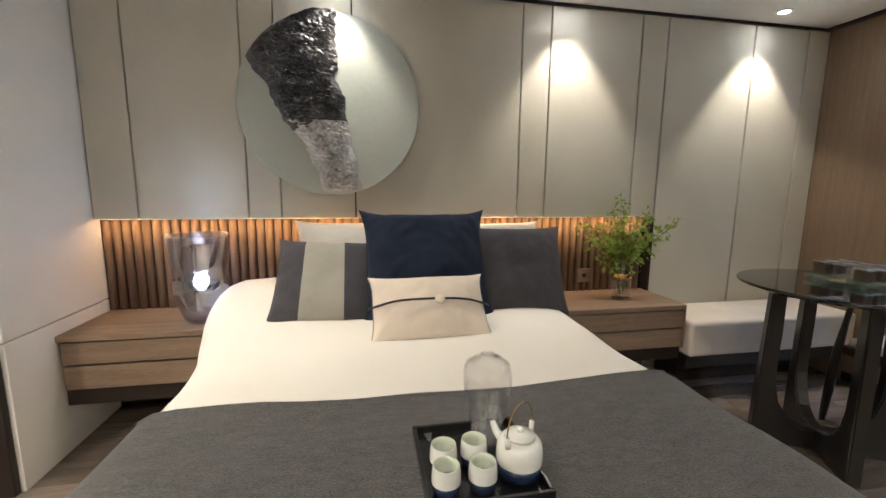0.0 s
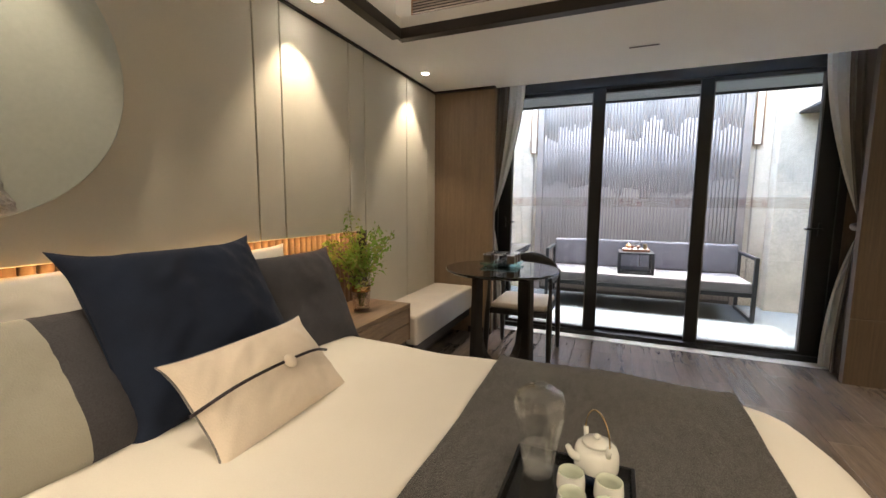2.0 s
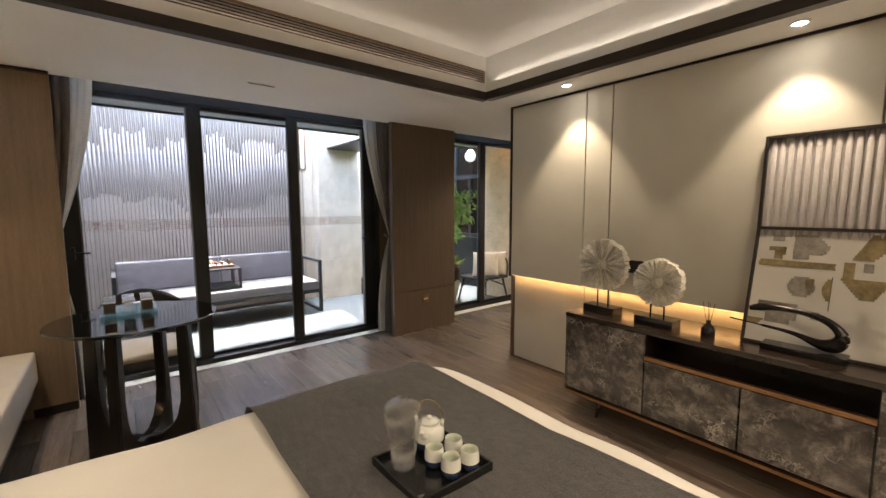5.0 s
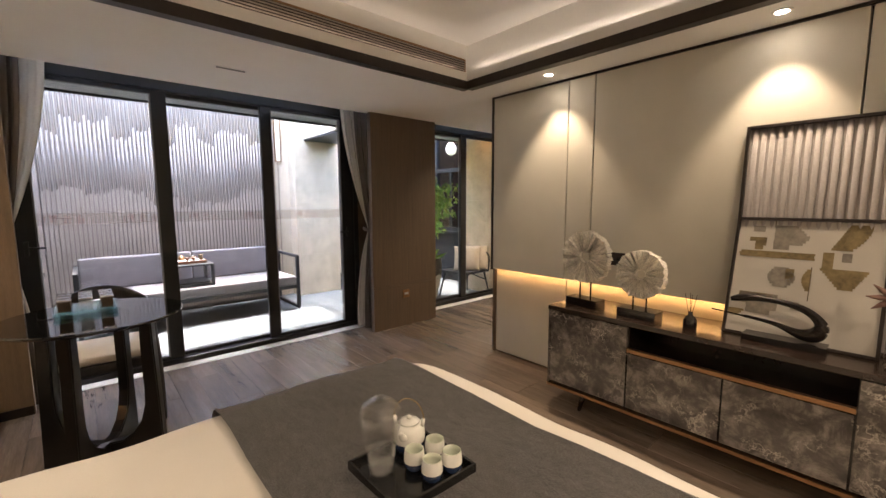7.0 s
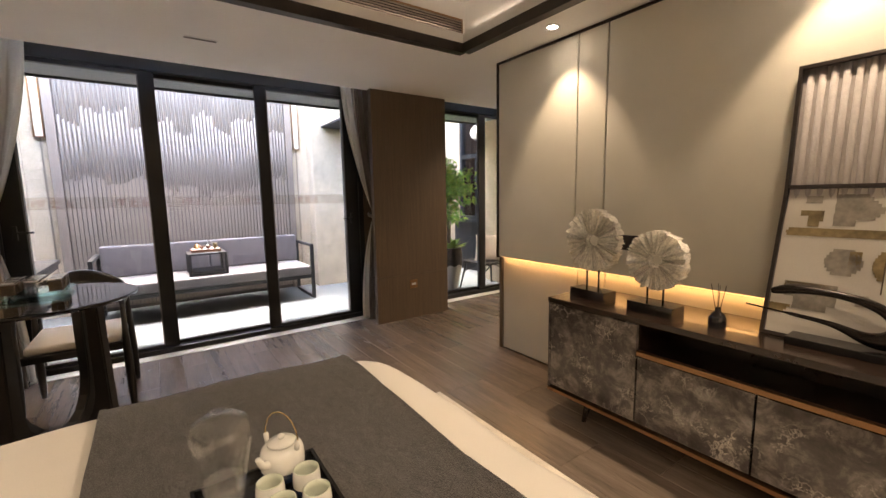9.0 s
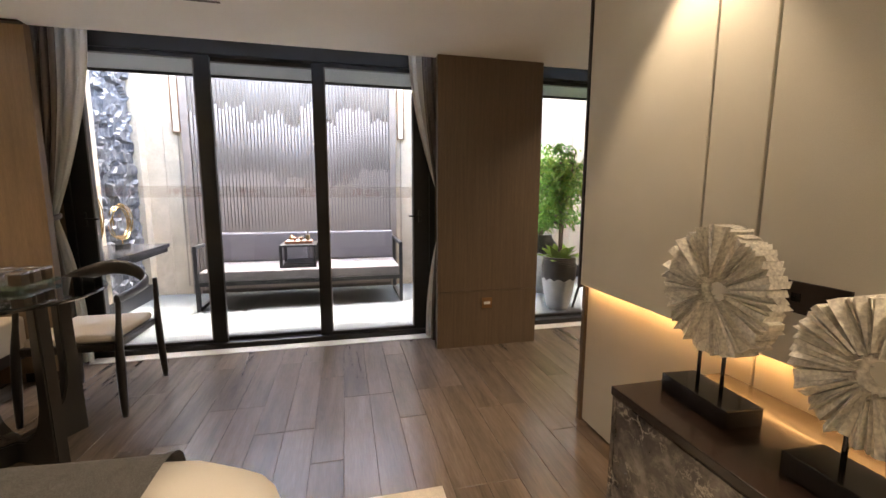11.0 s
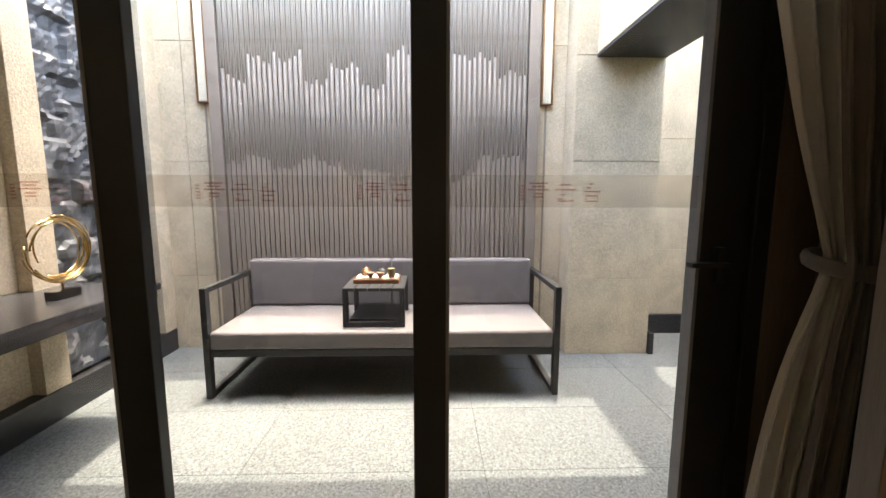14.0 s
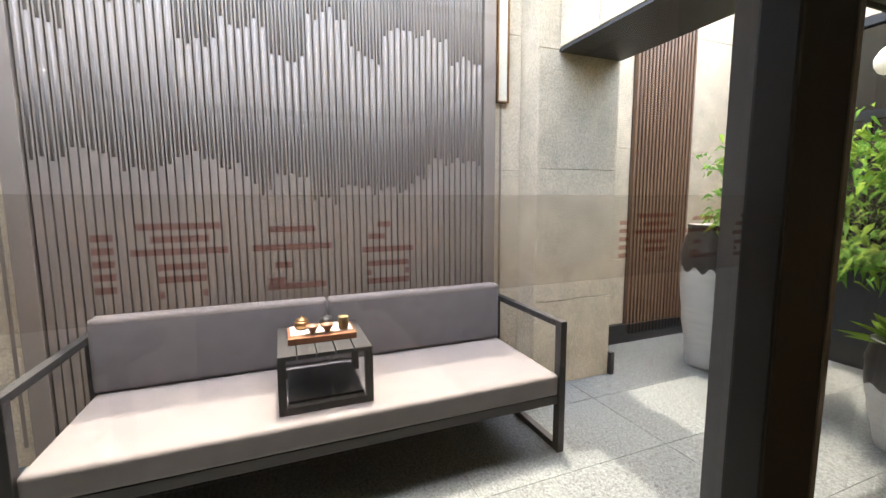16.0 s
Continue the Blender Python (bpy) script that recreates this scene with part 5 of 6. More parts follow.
# ---- glass set on the round table ----
setx, sety = 2.27, 1.56
deck = thing("acrylic_tray", (setx, sety, TT), "aqua acrylic tray on the round table", "tray", turn=0)
part("slab", block(-0.13, -0.13, 0.012, 0.13, 0.13, 0.028, bev=0.002), M["aqua"], deck)
for fx in (-0.1, 0.1):
    for fy in (-0.1, 0.1):
        part("foot", rod(fx, fy, 0, 0.012, 0.012, 12), M["aqua"], deck)
for i in range(3):
    for j in range(3):
        c = thing("glass_jar", (setx - 0.08 + 0.08 * i, sety - 0.085 + 0.085 * j, TT + 0.029), "small square glass jar with a flat lid on the acrylic tray", "jar", "glass jars")
        part("jar", block(-0.026, -0.026, 0, 0.026, 0.026, 0.05, bev=0.003), M["clear"] if j == 1 else M["bark"], c)
        part("lid", block(-0.029, -0.029, 0.051, 0.029, 0.029, 0.063, bev=0.002), M["steel"], c, "bright steel lid")

# ---- curtains ----


def curtain(name, x, y_edge, side, wide_top, wide_tie, wide_bot, tie_z, folds, depth, material, parent, seed, lift=0.0):
    """A gathered curtain that hangs from the pocket, drawn in at a tie; side is the way it opens to."""
    bm = bmesh.new()
    rows, cols = 46, folds * 10
    grid = []
    z_top, z_bot = 2.42, 0.02 + lift
    for i in range(rows + 1):
        z = z_bot + (z_top - z_bot) * i / rows
        if z > tie_z:
            t = (z - tie_z) / (z_top - tie_z)
            w = wide_tie + (wide_top - wide_tie) * (1 - (1 - t) ** 1.7)
        else:
            t = (tie_z - z) / (tie_z - z_bot)
            w = wide_tie + (wide_bot - wide_tie) * (1 - (1 - t) ** 2.2)
        r = []
        for j in range(cols + 1):
            u = j / cols
            ph = 2 * math.pi * folds * u
            amp = depth * (0.35 + 0.65 * w / max(wide_top, wide_bot))
            r.append(bm.verts.new((x + amp * math.sin(ph + 0.5 * noise.noise(Vector((u * 3, z, seed)))) + 0.012 * noise.noise(Vector((u * 6, z * 2, seed))), y_edge + side * w * u + 0.01 * math.sin(2 * ph), z)))
        grid.append(r)
    for a, b in zip(grid, grid[1:]):
        for j in range(cols):
            bm.faces.new((a[j], a[j + 1], b[j + 1], b[j]))
    return part(name, bm, material, parent, smooth=True)


for ye, sd in ((2.05, -1), (-0.91, 1)):
    cu = thing("curtain", (0, 0, 0), "tied-back taupe and cream curtain beside the glass doors", "curtain", "curtains")
    curtain("lining", 3.22, ye, sd, 0.28, 0.13, 0.20, 1.10, 5, 0.022, M["curtain"], cu, 2)
    curtain("sheer", 3.34, ye - (0.035 if sd > 0 else 0.0), sd, 0.40, 0.10, 0.26 if sd > 0 else 0.22, 1.10, 5, 0.026, M["sheer"], cu, 5)
    a, b = sorted((ye + sd * 0.004, ye + sd * 0.125))
    loop = [(3.285 + 0.085 * math.cos(2 * math.pi * k / 28), (a + b) / 2 + (0.5 * (b - a) + 0.008) * math.sin(2 * math.pi * k / 28), 1.10 + 0.012 * math.cos(2 * math.pi * k / 28)) for k in range(28)]
    part("tieback", tube(loop, 0.011, 8, 1.8, closed=True), M["curtain"], cu, smooth=True)

# ---- rug, grille, fixtures ----
rug = tagged(part("rug", block(-0.95, -0.40, 0.001, 1.49, 1.7, 0.011, bev=0.004), M["rug"]), "cream and taupe patterned rug under the foot of the bed", "rug")
grille = thing("air_grille", (1.868, 0.59, 2.475), "long bronze air-conditioning grille in the ceiling tray side", "vent")
part("frame", join(block(-0.006, -1.5, -0.07, 0.001, 1.5, -0.06), block(-0.006, -1.5, 0.06, 0.001, 1.5, 0.07), block(-0.006, -1.5, -0.06, 0.001, -1.49, 0.06), block(-0.006, 1.49, -0.06, 0.001, 1.5, 0.06)), M["bronze"], grille)
part("backing", block(-0.002, -1.49, -0.06, 0.001, 1.49, 0.06), M["reveal"], grille)
for k in range(7):
    z = -0.051 + 0.017 * k
    part("slat", block(-0.010, -1.49, z - 0.003, -0.002, 1.49, z + 0.003), M["slat_out"], grille)
slot = thing("slot_diffuser", (2.51, 0.70, CEIL), "short dark slot air diffuser in the ceiling", "vent")
part("frame", block(-0.018, -0.10, -0.004, 0.018, 0.10, 0.0), M["white_metal"], slot)
part("slot", block(-0.009, -0.09, -0.007, 0.009, 0.09, -0.0035), M["reveal"], slot)
# the last four fixtures only house the added fill lamps
for x, y in DOWNLIGHTS_AND_FILL:
    dl = thing("downlight", (x, y, CEIL), "small round recessed downlight, lit, four of the set added unseen for fill", "downlight", "downlights")
    part("ring", lathe([(0.030, -0.006), (0.042, -0.006), (0.044, 0.0), (0.030, 0.0)], 28), M["white_metal"], dl, smooth=True)
    part("lens", lathe([(0, -0.003), (0.029, -0.003), (0.029, 0.0), (0, 0.0)], 24), M["emit"], dl)

# ---- courtyard: screen, lights, relief, shelf ----
screen = thing("slatted_screen", (5.90, 0.615, COURT), "tall taupe metal slat screen with a skyline of hanging tubes", "screen")
part("backing", block(0.0, -1.355, 0, 0.03, 1.355, 3.325), M["slat_back"], screen)
for s in (-1, 1):
    part("side_frame", block(-0.045, s * 1.31 - 0.045, 0, 0.0, s * 1.31 + 0.045, 3.325, bev=0.003), M["slat_out"], screen)
slat_bm = block(-0.03, -0.0168, 0.05, -0.001, 0.0168, 3.32)
first = part("slat", slat_bm, M["slat_out"], screen)
NS = 60
for i in range(NS):
    y = -1.235 + i * 2.47 / (NS - 1)
    if i == 0:
        first.location.y = y
    else:
        o = new("slat", first.data)
        o.parent = screen
        o.location.y = y
for i in range(NS):
    y = -1.235 + i * 2.47 / (NS - 1)
    u = i / NS
    step = noise.cell(Vector((u * 13, 3.5, 0)))
    low = 1.56 + 0.10 * noise.noise(Vector((u * 4, 1.3, 0))) + 0.12 * step + 0.08 * noise.noise(Vector((u * 31, 4.3, 0)))
    mid = 2.5 + 0.12 * noise.noise(Vector((u * 4.5, 8.1, 0))) + 0.20 * (noise.cell(Vector((u * 11, 8.5, 0))) - 0.4) + 0.10 * noise.noise(Vector((u * 31, 2.2, 0)))
    part("tube", tube([(-0.0245, y, low), (-0.0245, y, mid)], 0.010, 6), M["tube_dim"], screen, smooth=True)
    part("tube", tube([(-0.027, y, mid), (-0.027, y, 3.32)], 0.0088, 6), M["tube"], screen, smooth=True)

for y in (2.03, -0.815):
    wl = thing("wall_light", (5.93, y, 2.02), "tall slim brass-framed wall light on the stone wall", "wall light", "wall lights")
    part("frame", join(block(-0.05, -0.048, 0, 0, -0.036, 1.15), block(-0.05, 0.036, 0, 0, 0.048, 1.15), block(-0.05, -0.036, 0, 0, 0.036, 0.012), block(-0.05, -0.036, 1.138, 0, 0.036, 1.15)), M["bronze"], wl)
    part("diffuser", block(-0.042, -0.034, 0.013, -0.004, 0.034, 1.137), M["cream_face"], wl, "cream diffuser")
    # raised strip stands in for the vertical groove below the light
    part("conduit", block(-0.012, -0.009, -2.0, 0, 0.009, 0.0), M["slat_out"], wl)


def slabs(owner, plane, at, a0, a1, zs, cuts, d=0.012):
    """Stone cladding slabs on one face of a wall, with open joints between them."""
    xs = [a0] + list(cuts) + [a1]
    for lo, hi in zip(xs, xs[1:]):
        for z0, z1 in zip(zs, zs[1:]):
            g = 0.0025
            if plane == "x":
                bm = block(at - d, lo + g, z0 + g, at, hi - g, z1 - g, bev=0.002, seg=1)
            elif plane == "y+":
                bm = block(lo + g, at, z0 + g, hi - g, at + d, z1 - g, bev=0.002, seg=1)
            else:
                bm = block(lo + g, at - d, z0 + g, hi - g, at, z1 - g, bev=0.002, seg=1)
            part("stone_slab", bm, M["stone"], owner)


slabs(wall_b, "x", 5.93, 1.975, 2.46, (COURT, 0.57, 1.54, 2.51, 3.2), (2.2,))
slabs(wall_b, "x", 5.93, -0.985, -0.745, (COURT, 0.57, 1.54, 2.51, 3.2), ())
slabs(pier, "x", 5.70, -1.70, -0.985, (COURT, 0.57, 1.54, 2.36), ())
slabs(pier, "x", 5.70, -1.158, -0.985, (2.36, 3.2, 4.0), ())
slabs(pier, "y+", -1.158, 4.0, 5.68, (2.37, 3.2, 4.0), (4.7, 5.3))
slabs(wall_b, "x", 6.25, -2.40, -1.72, (0.1, 0.75, 1.8, 2.9, 3.9), ())
slabs(wall_b, "x", 6.25, -3.74, -3.17, (0.1, 0.75, 1.8, 2.9, 3.9), ())
slabs(wall_s, "y+", -3.35, 3.62, 4.45, (COURT, 0.62, 1.42, 2.3, 3.2), ())
slabs(wall_l, "y-", 2.5, 3.62, 4.68, (0.1, 0.72, 1.5, 2.42, 3.4), (4.35,))

rock = thing("slate_relief", (5.30, 2.498, 0.1), "split-face dark slate feature panel set in the courtyard wall", "wall panel")
rng = random.Random(3)
bm = bmesh.new()
nx, nz = 34, 120
W, HH = 0.92, 3.3
grid = []
for k in range(nz + 1):
    r = []
    for i in range(nx + 1):
        x, z = -W / 2 + W * i / nx, HH * k / nz
        c = noise.cell(Vector((x * 11 + 2 * noise.noise(Vector((x * 3, z * 3, 0))), z * 8, 1.0)))
        d = 0.025 + 0.03 * c + 0.035 * abs(noise.noise(Vector((x * 9, z * 6, 4)))) + 0.014 * noise.noise(Vector((x * 34, z * 30, 1)))
        edge = i in (0, nx) or k in (0, nz)
        r.append(bm.verts.new((x, 0.0 if edge else -max(0.006, d), z)))
    grid.append(r)
for a, b in zip(grid, grid[1:]):
    for i in range(nx):
        bm.faces.new((a[i], a[i + 1], b[i + 1], b[i]))
bmesh.ops.recalc_face_normals(bm, faces=bm.faces)
part("slate_face", bm, M["slate"], rock)
for s in (-1, 1):
    part("side_stone", block(s * 0.545 - 0.085, -0.09, 0, s * 0.545 + 0.085, 0.0, HH, bev=0.004), M["stone"], rock, "cream stone border")

shelf = thing("stone_shelf", (3.62, 1.85, 0.63), "honed black granite shelf along the courtyard side wall", "shelf")
part("top", block(0, 0, 0.05, 1.28, 0.62, 0.09, bev=0.004), M["slate_shelf"], shelf)
part("apron", block(0, 0.02, 0.0, 1.27, 0.62, 0.05), M["slate_shelf"], shelf)


def ring_sculpture(x, y, r, turn, label, seed):
    g = thing("ring_sculpture", (x, y, 0.72), label, "sculpture", "ring sculptures", turn)
    part("base", block(-0.07, -0.035, 0, 0.07, 0.035, 0.045, bev=0.003), M["pebble"], g)
    part("rod", rod(0, 0, 0.045, 0.09, 0.006, 10), M["brass"], g)
    for k in range(6):
        rr = r * (0.78 + 0.05 * k)
        a0, a1 = radians(-80 - 22 * k), radians(205 - 26 * k)
        cz = 0.09 + r
        pts = [(rr * math.cos(a0 + (a1 - a0) * q / 28), 0.018 * math.sin(k * 2.0 + q * 0.15), cz + rr * math.sin(a0 + (a1 - a0) * q / 28)) for q in range(29)]
        part("hoop", tube(pts, 0.0045, 8), M["brass"], g, smooth=True)


ring_sculpture(3.88, 2.02, 0.225, 12, "open brass hoop sculpture on a black block on the shelf", 1)
ring_sculpture(4.53, 2.12, 0.175, -4, "small coiled brass hoop sculpture on a black block", 2)

# ---- courtyard sofa and its table ----
sofa = thing("outdoor_sofa", (4.96, 0.477, COURT), "charcoal metal-framed outdoor sofa with grey cushions", "sofa")
HW = 1.18
for s in (-1, 1):
    y0, y1 = sorted((s * HW, s * HW - s * 0.04))
    part("arm_frame", join(block(0, y0, 0, 0.05, y1, 0.75, bev=0.003), block(0.73, y0, 0, 0.78, y1, 0.75, bev=0.003),
                           block(0.051, y0, 0.715, 0.729, y1, 0.75, bev=0.003), block(0.051, y0, 0, 0.729, y1, 0.04, bev=0.003)), M["out_metal"], sofa)
part("seat_frame", block(0.01, -HW + 0.042, 0.285, 0.77, HW - 0.042, 0.335, bev=0.004), M["out_metal"], sofa)
part("back_frame", block(0.765, -HW + 0.042, 0.66, 0.79, HW - 0.042, 0.72, bev=0.004), M["out_metal"], sofa)
part("seat_cushion", block(0.0, -HW + 0.045, 0.337, 0.72, HW - 0.045, 0.457, bev=0.025, seg=4), M["out_cushion"], sofa, smooth=True)
for y0, y1 in ((-1.13, 0.003), (0.007, 1.14)):
    part("back_cushion", block(0.655, y0, 0.46, 0.762, y1, 0.838, bev=0.03, seg=4), M["out_cushion"], sofa, smooth=True)
ST = COURT + 0.457
side = thing("tray_table", (5.275, 0.55, ST), "small slatted charcoal metal table standing on the sofa seat", "table")
for s in (-1, 1):
    part("end_frame", join(block(s * 0.205 - 0.02, -0.21, 0, s * 0.205 + 0.02, -0.175, 0.25, bev=0.002), block(s * 0.205 - 0.02, 0.175, 0, s * 0.205 + 0.02, 0.21, 0.25, bev=0.002),
                           block(s * 0.205 - 0.02, -0.175, 0.0, s * 0.205 + 0.02, 0.175, 0.035, bev=0.002)), M["out_metal"], side)
for k in range(5):
    y = -0.168 + 0.084 * k
    part("slat", block(-0.225, y - 0.039, 0.25, 0.225, y + 0.039, 0.272, bev=0.002), M["out_metal"], side)
part("lower_shelf", block(-0.19, -0.17, 0.035, 0.19, 0.17, 0.048), M["out_metal"], side)
SZ = ST + 0.272
tea = thing("tea_board", (5.29, 0.55, SZ), "rosewood tea board on the slatted table", "tray")
part("board", block(-0.10, -0.16, 0, 0.10, 0.16, 0.03, bev=0.003), M["wood_tray"], tea)
part("liner", block(-0.06, -0.145, 0.03, 0.09, 0.145, 0.036), M["white_metal"], tea)


def little(name, x, y, prof, material, label, category, group="", extra=None):
    q = thing(name, (x, y, SZ + 0.0365), label, category, group)
    part("body", lathe(prof, 20), material, q, smooth=True)
    if extra:
        part(extra[0], lathe(extra[1], 16), extra[2], q, smooth=True)


BOWL = [(0, 0), (0.012, 0), (0.014, 0.008), (0.03, 0.034), (0.032, 0.038), (0.028, 0.036), (0.012, 0.012), (0, 0.01)]
little("tea_bowl", 5.235, 0.595, BOWL, M["wood_tray"], "small brown tea bowl on the tea board", "bowl", "tea bowls")
little("tea_bowl", 5.235, 0.525, BOWL, M["wood_tray"], "small brown tea bowl on the tea board", "bowl", "tea bowls")
little("tea_caddy", 5.25, 0.445, [(0, 0), (0.022, 0), (0.027, 0.025), (0.024, 0.055), (0.026, 0.064), (0.022, 0.064), (0, 0.05)], M["ochre"], "tan ceramic tea pitcher on the tea board", "pitcher")
little("tea_jar", 5.33, 0.64, [(0, 0), (0.03, 0.0), (0.036, 0.01), (0.038, 0.03), (0.03, 0.042), (0, 0.042)], M["bronze"], "bronze lidded tea jar on the tea board", "jar", "", ("lid", [(0, 0.042), (0.031, 0.042), (0.028, 0.05), (0.006, 0.056), (0.006, 0.066), (0, 0.068)], M["bronze"]))
pet = thing("tea_pet", (5.33, 0.52, SZ + 0.0365), "glossy black knobbly clay ornament on the tea board", "ornament")
bm = lathe([(0, 0), (0.03, 0), (0.036, 0.012), (0.036, 0.03), (0.024, 0.048), (0, 0.054)], 20)
for k in range(26):
    a, b = rng.uniform(0, 6.28), rng.uniform(0.05, 1.3)
    p = Vector((0.036 * math.cos(a) * math.cos(b), 0.036 * math.sin(a) * math.cos(b), 0.02 + 0.034 * math.sin(b)))
    bmesh.ops.create_icosphere(bm, subdivisions=1, radius=0.008, matrix=Matrix.Translation(p))
part("body", bm, M["pebble"], pet, smooth=True)

# ---- planters ----


def planter(x, y, h, r_top, r_mid, r_bot, drip, label):
    p = thing("planter", (x, y, COURT), label, "planter")
    prof = [(0, 0), (r_bot, 0), (r_bot * 1.06, 0.02)]
    for k in range(1, 9):
        t = k / 9
        prof.append((r_bot + (r_mid - r_bot) * math.sin(t * math.pi * 0.62) / math.sin(0.62 * math.pi) + 0.004 * math.sin(k * 2.6), h * t * 0.92))
    prof += [(r_top, h * 0.95), (r_top * 1.03, h), (r_top * 0.9, h), (r_top * 0.86, h * 0.93), (0, h * 0.92)]
    jar = part("pot", lathe(prof, 40), M["pot"], p, smooth=True)
    bm = bmesh.new()
    n = 60
    lowest = max(1, len([q for q in prof[3:11] if q[1] < h * drip]))
    rings = []
    ring_src = [(r + 0.004, z) for r, z in prof[2 + lowest:13]]
    for m, (r, z) in enumerate(ring_src):
        rr = []
        for i in range(n):
            a = 2 * math.pi * i / n
            zz = z - (0.045 * h * (0.5 + 0.5 * math.sin(a * 11 + 0.8 * math.sin(3 * a))) if m == 0 else 0)
            rr.append(bm.verts.new((r * math.cos(a), r * math.sin(a), zz)))
        rings.append(rr)
    for a, b in zip(rings, rings[1:]):
        for i in range(n):
            bm.faces.new((a[i], a[(i + 1) % n], b[(i + 1) % n], b[i]))
    part("glaze_drip", bm, M["pot_dark"], jar, "dark dripping glaze collar", smooth=True)
    part("soil", lathe([(0, h * 0.925), (r_top * 0.88, h * 0.925), (r_top * 0.88, h * 0.94), (0, h * 0.945)], 24), M["soil"], p)
    return p


planter(4.25, -2.47, 0.62, 0.18, 0.19, 0.12, 0.70, "grey-white glazed planter with a dark dripping collar, holding an agave")
planter(5.52, -2.62, 1.20, 0.19, 0.23, 0.15, 0.80, "tall grey-white ribbed jar with a dark dripping collar")
planter(5.07, -2.63, 0.80, 0.15, 0.22, 0.15, 0.80, "grey-white ribbed jar with a dark collar, holding a leafy shrub")

agave = thing("agave", (4.25, -2.47, COURT + 0.56), "bright green agave rosette in the planter", "plant")
for k in range(22):
    a = k * 2.39996
    el = 0.25 + 0.95 * k / 22
    L = 0.38 - 0.10 * k / 22
    bm = bmesh.new()
    rows = []
    for i in range(7):
        t = i / 6
        w = 0.085 * (0.55 + 1.1 * t - 1.6 * t * t) if t < 1 else 0.0
        rr, zz = L * t * math.cos(el) , L * t * math.sin(el) - 0.06 * t * t
        rows.append([bm.verts.new((rr, w * s, zz - (0.012 if s == 0 else 0) * (1 - t))) for s in (-1, 0, 1)])
    for p, q in zip(rows, rows[1:]):
        for j in range(2):
            bm.faces.new((p[j], p[j + 1], q[j + 1], q[j]))
    bmesh.ops.solidify(bm, geom=bm.faces[:], thickness=0.004)
    part("leaf", bm, M["leaf"], agave, smooth=True, m=pose(0, 0, 0, 0, 0, math.degrees(a)))


def shrub(x, y, z, height, spread, trunks, per, leaf, seed, label, lean=(0, 0), low=0.35):
    rng = random.Random(seed)
    t = thing("leafy_tree", (x, y, z), label, "tree")
    places, pale = [], []
    for k in range(trunks):
        a = rng.uniform(0, 6.28)
        top = Vector((0.3 * spread * math.cos(a) + lean[0], 0.3 * spread * math.sin(a) + lean[1], height * rng.uniform(0.7, 0.95)))
        pts = curve_pts([(0.02 * math.cos(a), 0.02 * math.sin(a), 0), (top.x * 0.3, top.y * 0.3, height * 0.4), top], 8)
        part("trunk", tube(pts, [0.014 - 0.009 * i / 16 for i in range(17)], 8), M["bark"], t, smooth=True)
        for b in range(9):
            s = rng.uniform(low, 1.0)
            p0 = pts[int(s * 16)]
            d = Vector((rng.gauss(0, 1), rng.gauss(0, 1), rng.uniform(-0.1, 0.8))).normalized()
            L = spread * rng.uniform(0.35, 0.8) * (1.25 - 0.6 * s)
            q = [p0, p0 + d * L * 0.5 + Vector((0, 0, 0.03)), p0 + d * L]
            part("limb", tube(q, [0.006, 0.004, 0.002], 6), M["bark"], t, smooth=True)
            for n in range(per):
                u = rng.uniform(0.3, 1.1)
                c = p0 + d * L * u + Vector((rng.gauss(0, 0.05), rng.gauss(0, 0.05), rng.gauss(0, 0.04)))
                (places if rng.random() < 0.62 else pale).append(c)
    leaves("crown", places, leaf, 0.2, M["leaf_deep"], t, seed + 1, "", 0.5)
    leaves("crown", pale, leaf, 0.2, M["leaf"], t, seed + 2, "", 0.5)


shrub(5.07, -2.63, COURT + 0.75, 1.25, 0.68, 6, 36, 0.085, 31, "leafy green shrub growing in the collared jar")
shrub(4.25, -2.47, COURT + 0.57, 1.42, 0.58, 6, 34, 0.085, 47, "slender green tree growing out of the agave planter", (0.08, -0.08), 0.38)

# ---- second bay of the courtyard ----
screen2 = thing("timber_screen", (6.25, -2.785, 0.0), "red-brown slatted timber-look panel on the courtyard wall", "screen")
part("backing", block(-0.02, -0.375, 0, 0.0, 0.375, 3.6), M["slat_back"], screen2)
for k in range(17):
    y = -0.36 + 0.045 * k
    part("slat", block(-0.05, y - 0.012, 0.0, -0.02, y + 0.012, 3.6), M["slat_red"], screen2)

win = tagged(new("window_1"), "dark slate-framed window with glazing bars over a panelled base", "window", kind="structure")
win.matrix_world = pose(5.1, -3.74, 0)
part("window_frame", join(block(-0.45, 0, 0.85, -0.38, 0.06, 2.75), block(0.38, 0, 0.85, 0.45, 0.06, 2.75), block(-0.38, 0, 0.85, 0.38, 0.06, 0.92), block(-0.38, 0, 2.68, 0.38, 0.06, 2.75), block(-0.38, 0, 1.95, 0.38, 0.055, 2.02), block(-0.02, 0, 0.92, 0.02, 0.05, 1.95)), M["window_frame"], win)
part("pane", block(-0.38, 0.01, 0.92, 0.38, 0.018, 2.68), M["black_glass"], win)
part("window_sill", block(-0.5, 0, 0.80, 0.5, 0.10, 0.85, bev=0.004), M["window_frame"], win)
part("base_panel", block(-0.65, 0, 0.1, 0.65, 0.04, 0.80, bev=0.004), M["window_frame"], win)
lantern = thing("lantern", (4.94, -3.57, 2.18), "round white paper lantern hung by the dark window", "lantern")
part("shade", lathe([(0.03, 0.06), (0.07, 0.08), (0.095, 0.13), (0.1, 0.16), (0.095, 0.19), (0.07, 0.24), (0.03, 0.28)], 24), M["lantern"], lantern, smooth=True)
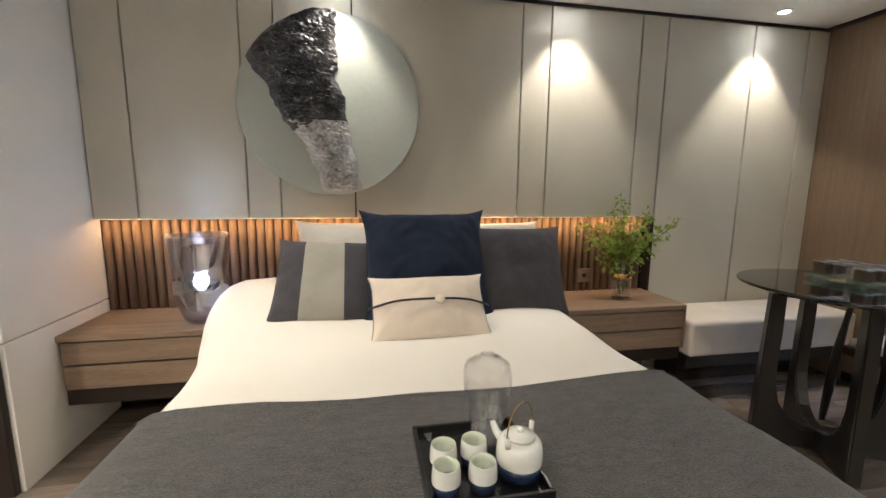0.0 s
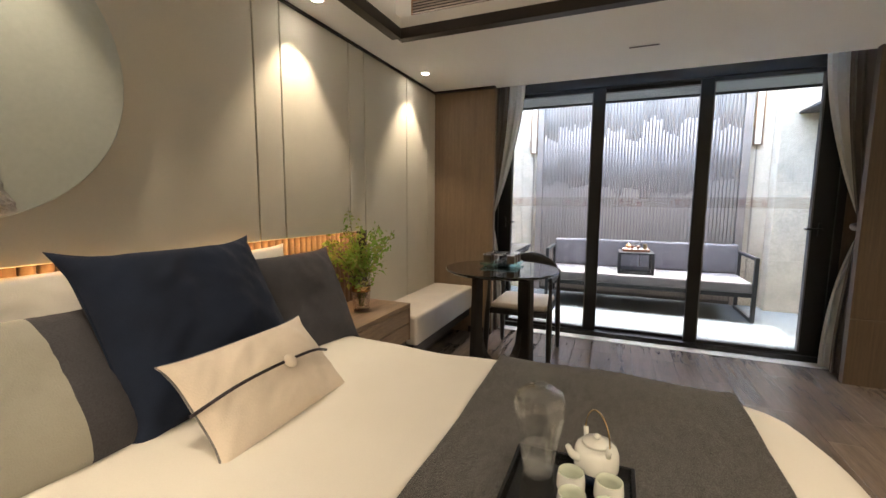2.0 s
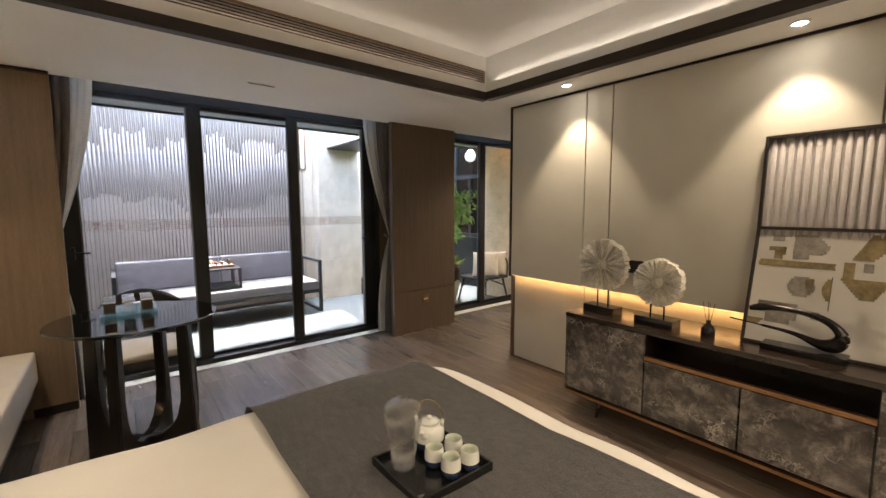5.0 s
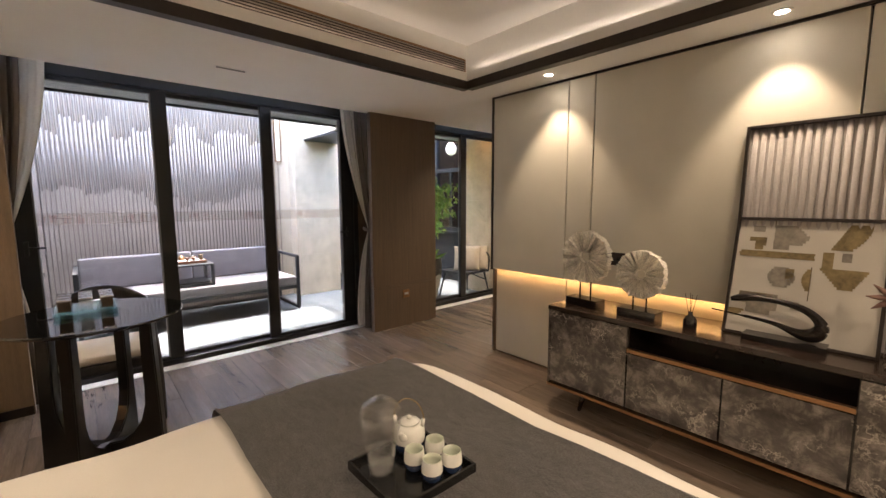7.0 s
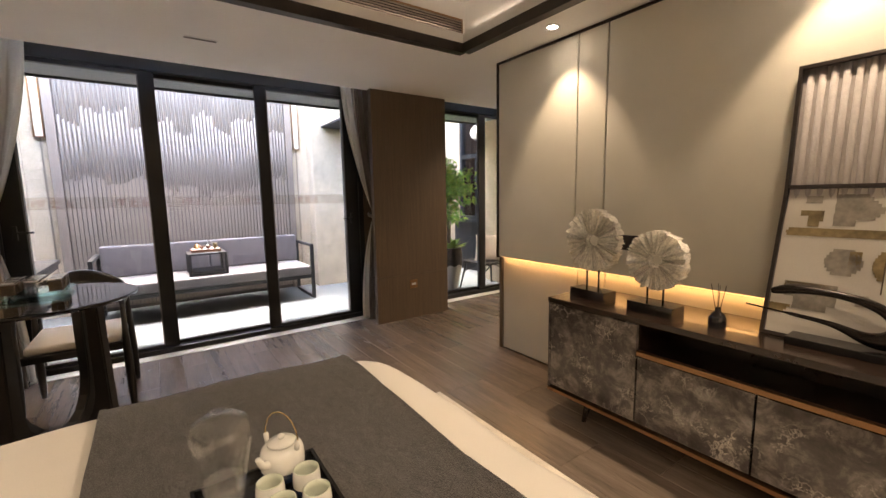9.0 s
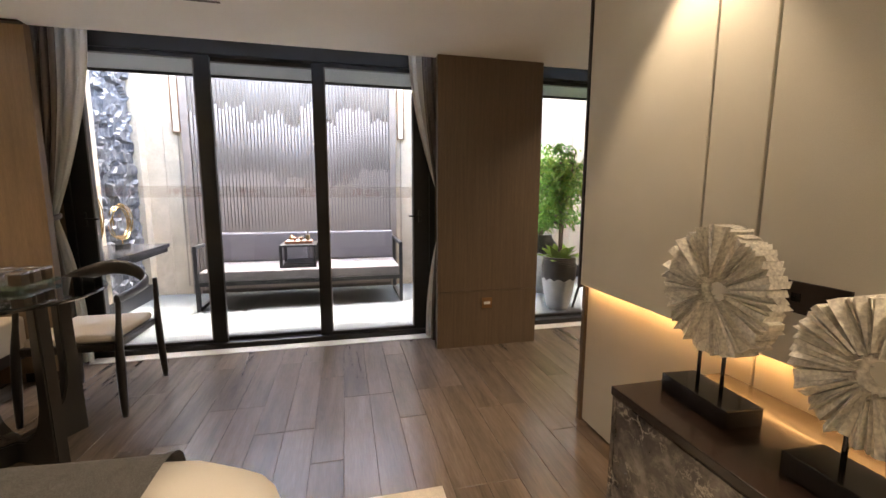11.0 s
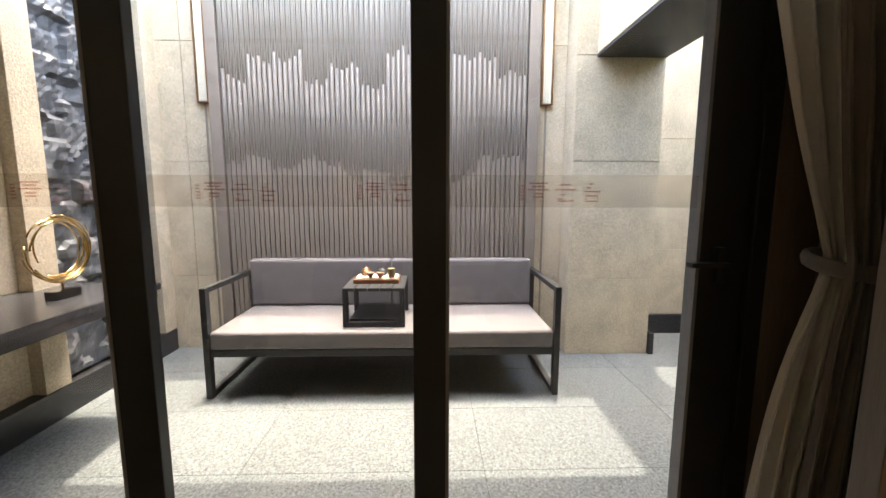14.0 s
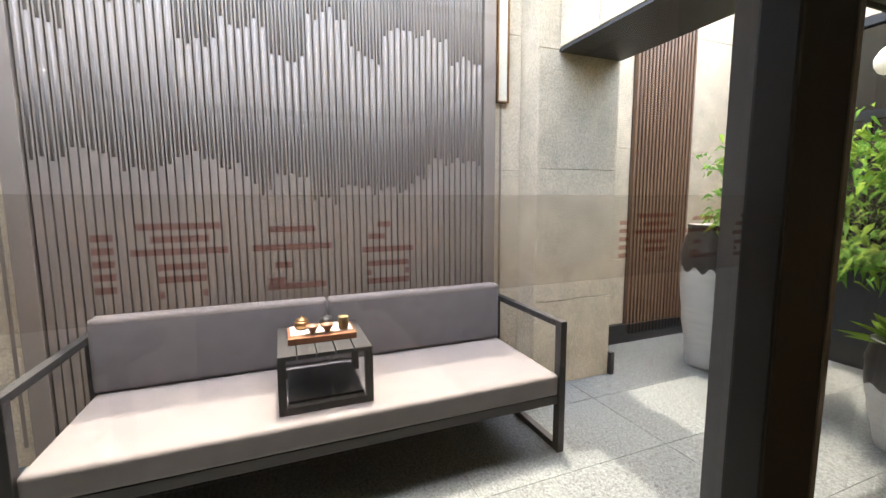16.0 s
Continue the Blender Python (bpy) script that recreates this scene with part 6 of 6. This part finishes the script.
part("cap", lathe([(0, 0.04), (0.03, 0.04), (0.03, 0.06), (0, 0.06)], 16), M["cord"], lantern)
part("bracket", tube([(0, 0, 0.28), (0, 0, 0.36), (0, -0.18, 0.36)], 0.006, 8), M["out_metal"], lantern)

bench = thing("garden_bench", (3.95, -2.95, COURT), "low dark rattan garden bench with splayed legs", "bench")
part("seat", block(-0.25, -0.30, 0.38, 0.25, 0.30, 0.42, bev=0.012), M["out_metal"], bench)
for sx in (-1, 1):
    for sy in (-1, 1):
        part("leg", tube([(sx * 0.25, sy * 0.31, 0), (sx * 0.19, sy * 0.24, 0.39)], [0.012, 0.018], 10), M["ebony"], bench, smooth=True)
    part("stretcher", tube([(sx * 0.21, -0.27, 0.25), (sx * 0.12, 0, 0.375), (sx * 0.21, 0.27, 0.25)], 0.01, 8), M["ebony"], bench, smooth=True)
part("backrest", tube(curve_pts([(0.25, -0.30, 0.41), (0.27, -0.31, 0.62), (0.12, -0.33, 0.70), (-0.1, -0.33, 0.70), (-0.24, -0.30, 0.62), (-0.24, -0.29, 0.41)], 6), 0.014, 10), M["ebony"], bench, smooth=True)
cushion("cushion", 0.42, 0.40, 0.14, Matrix.Translation((3.90, -2.95, COURT + 0.60)) @ pose(0, 0, 0, 0, 0, 222) @ pose(0, 0, 0, -22), [(0, 1, M["cream"])], "cream linen cushion on the garden bench")
cushion("cushion", 0.42, 0.40, 0.14, Matrix.Translation((3.90, -3.13, COURT + 0.60)) @ pose(0, 0, 0, 0, 0, 228) @ pose(0, 0, 0, -22), [(0, 1, M["cream"])], "cream linen cushion on the garden bench")
part("led_tape", block(3.87, -3.33, 2.42, 3.90, -1.0, 2.4295), M["led"], bpy.data.objects["soffit"], "warm glowing tape under the soffit")

# ---- floor planks and pavers ----
floor = bpy.data.objects["floor"]
PW, PL = 0.155, 0.93
rng = random.Random(4)
y = -3.7
while y < 2.52:
    x = 3.333 - rng.choice((0.0, 0.31, 0.62)) * 1.0
    edges = [3.333]
    while x > -2.7:
        if 3.333 - x > 0.05:
            edges.append(x)
        x -= PL
    edges.append(-2.74)
    for a, b in zip(edges, edges[1:]):
        if a - b > 0.03:
            part("plank", block(b + 0.001, y + 0.001, -0.006, a - 0.001, y + PW - 0.001, 0.0, bev=0.001, seg=1), M["plank"], floor)
    y += PW
ground = bpy.data.objects["ground"]
gx = 3.6
while gx < 6.2:
    gy = -3.7
    while gy < 2.45:
        part("paver", block(gx + 0.001, gy + 0.001, COURT - 0.03, gx + 0.599, gy + 1.199, COURT, bev=0.0015, seg=1), M["paver"], ground)
        gy += 1.2
    gx += 0.6
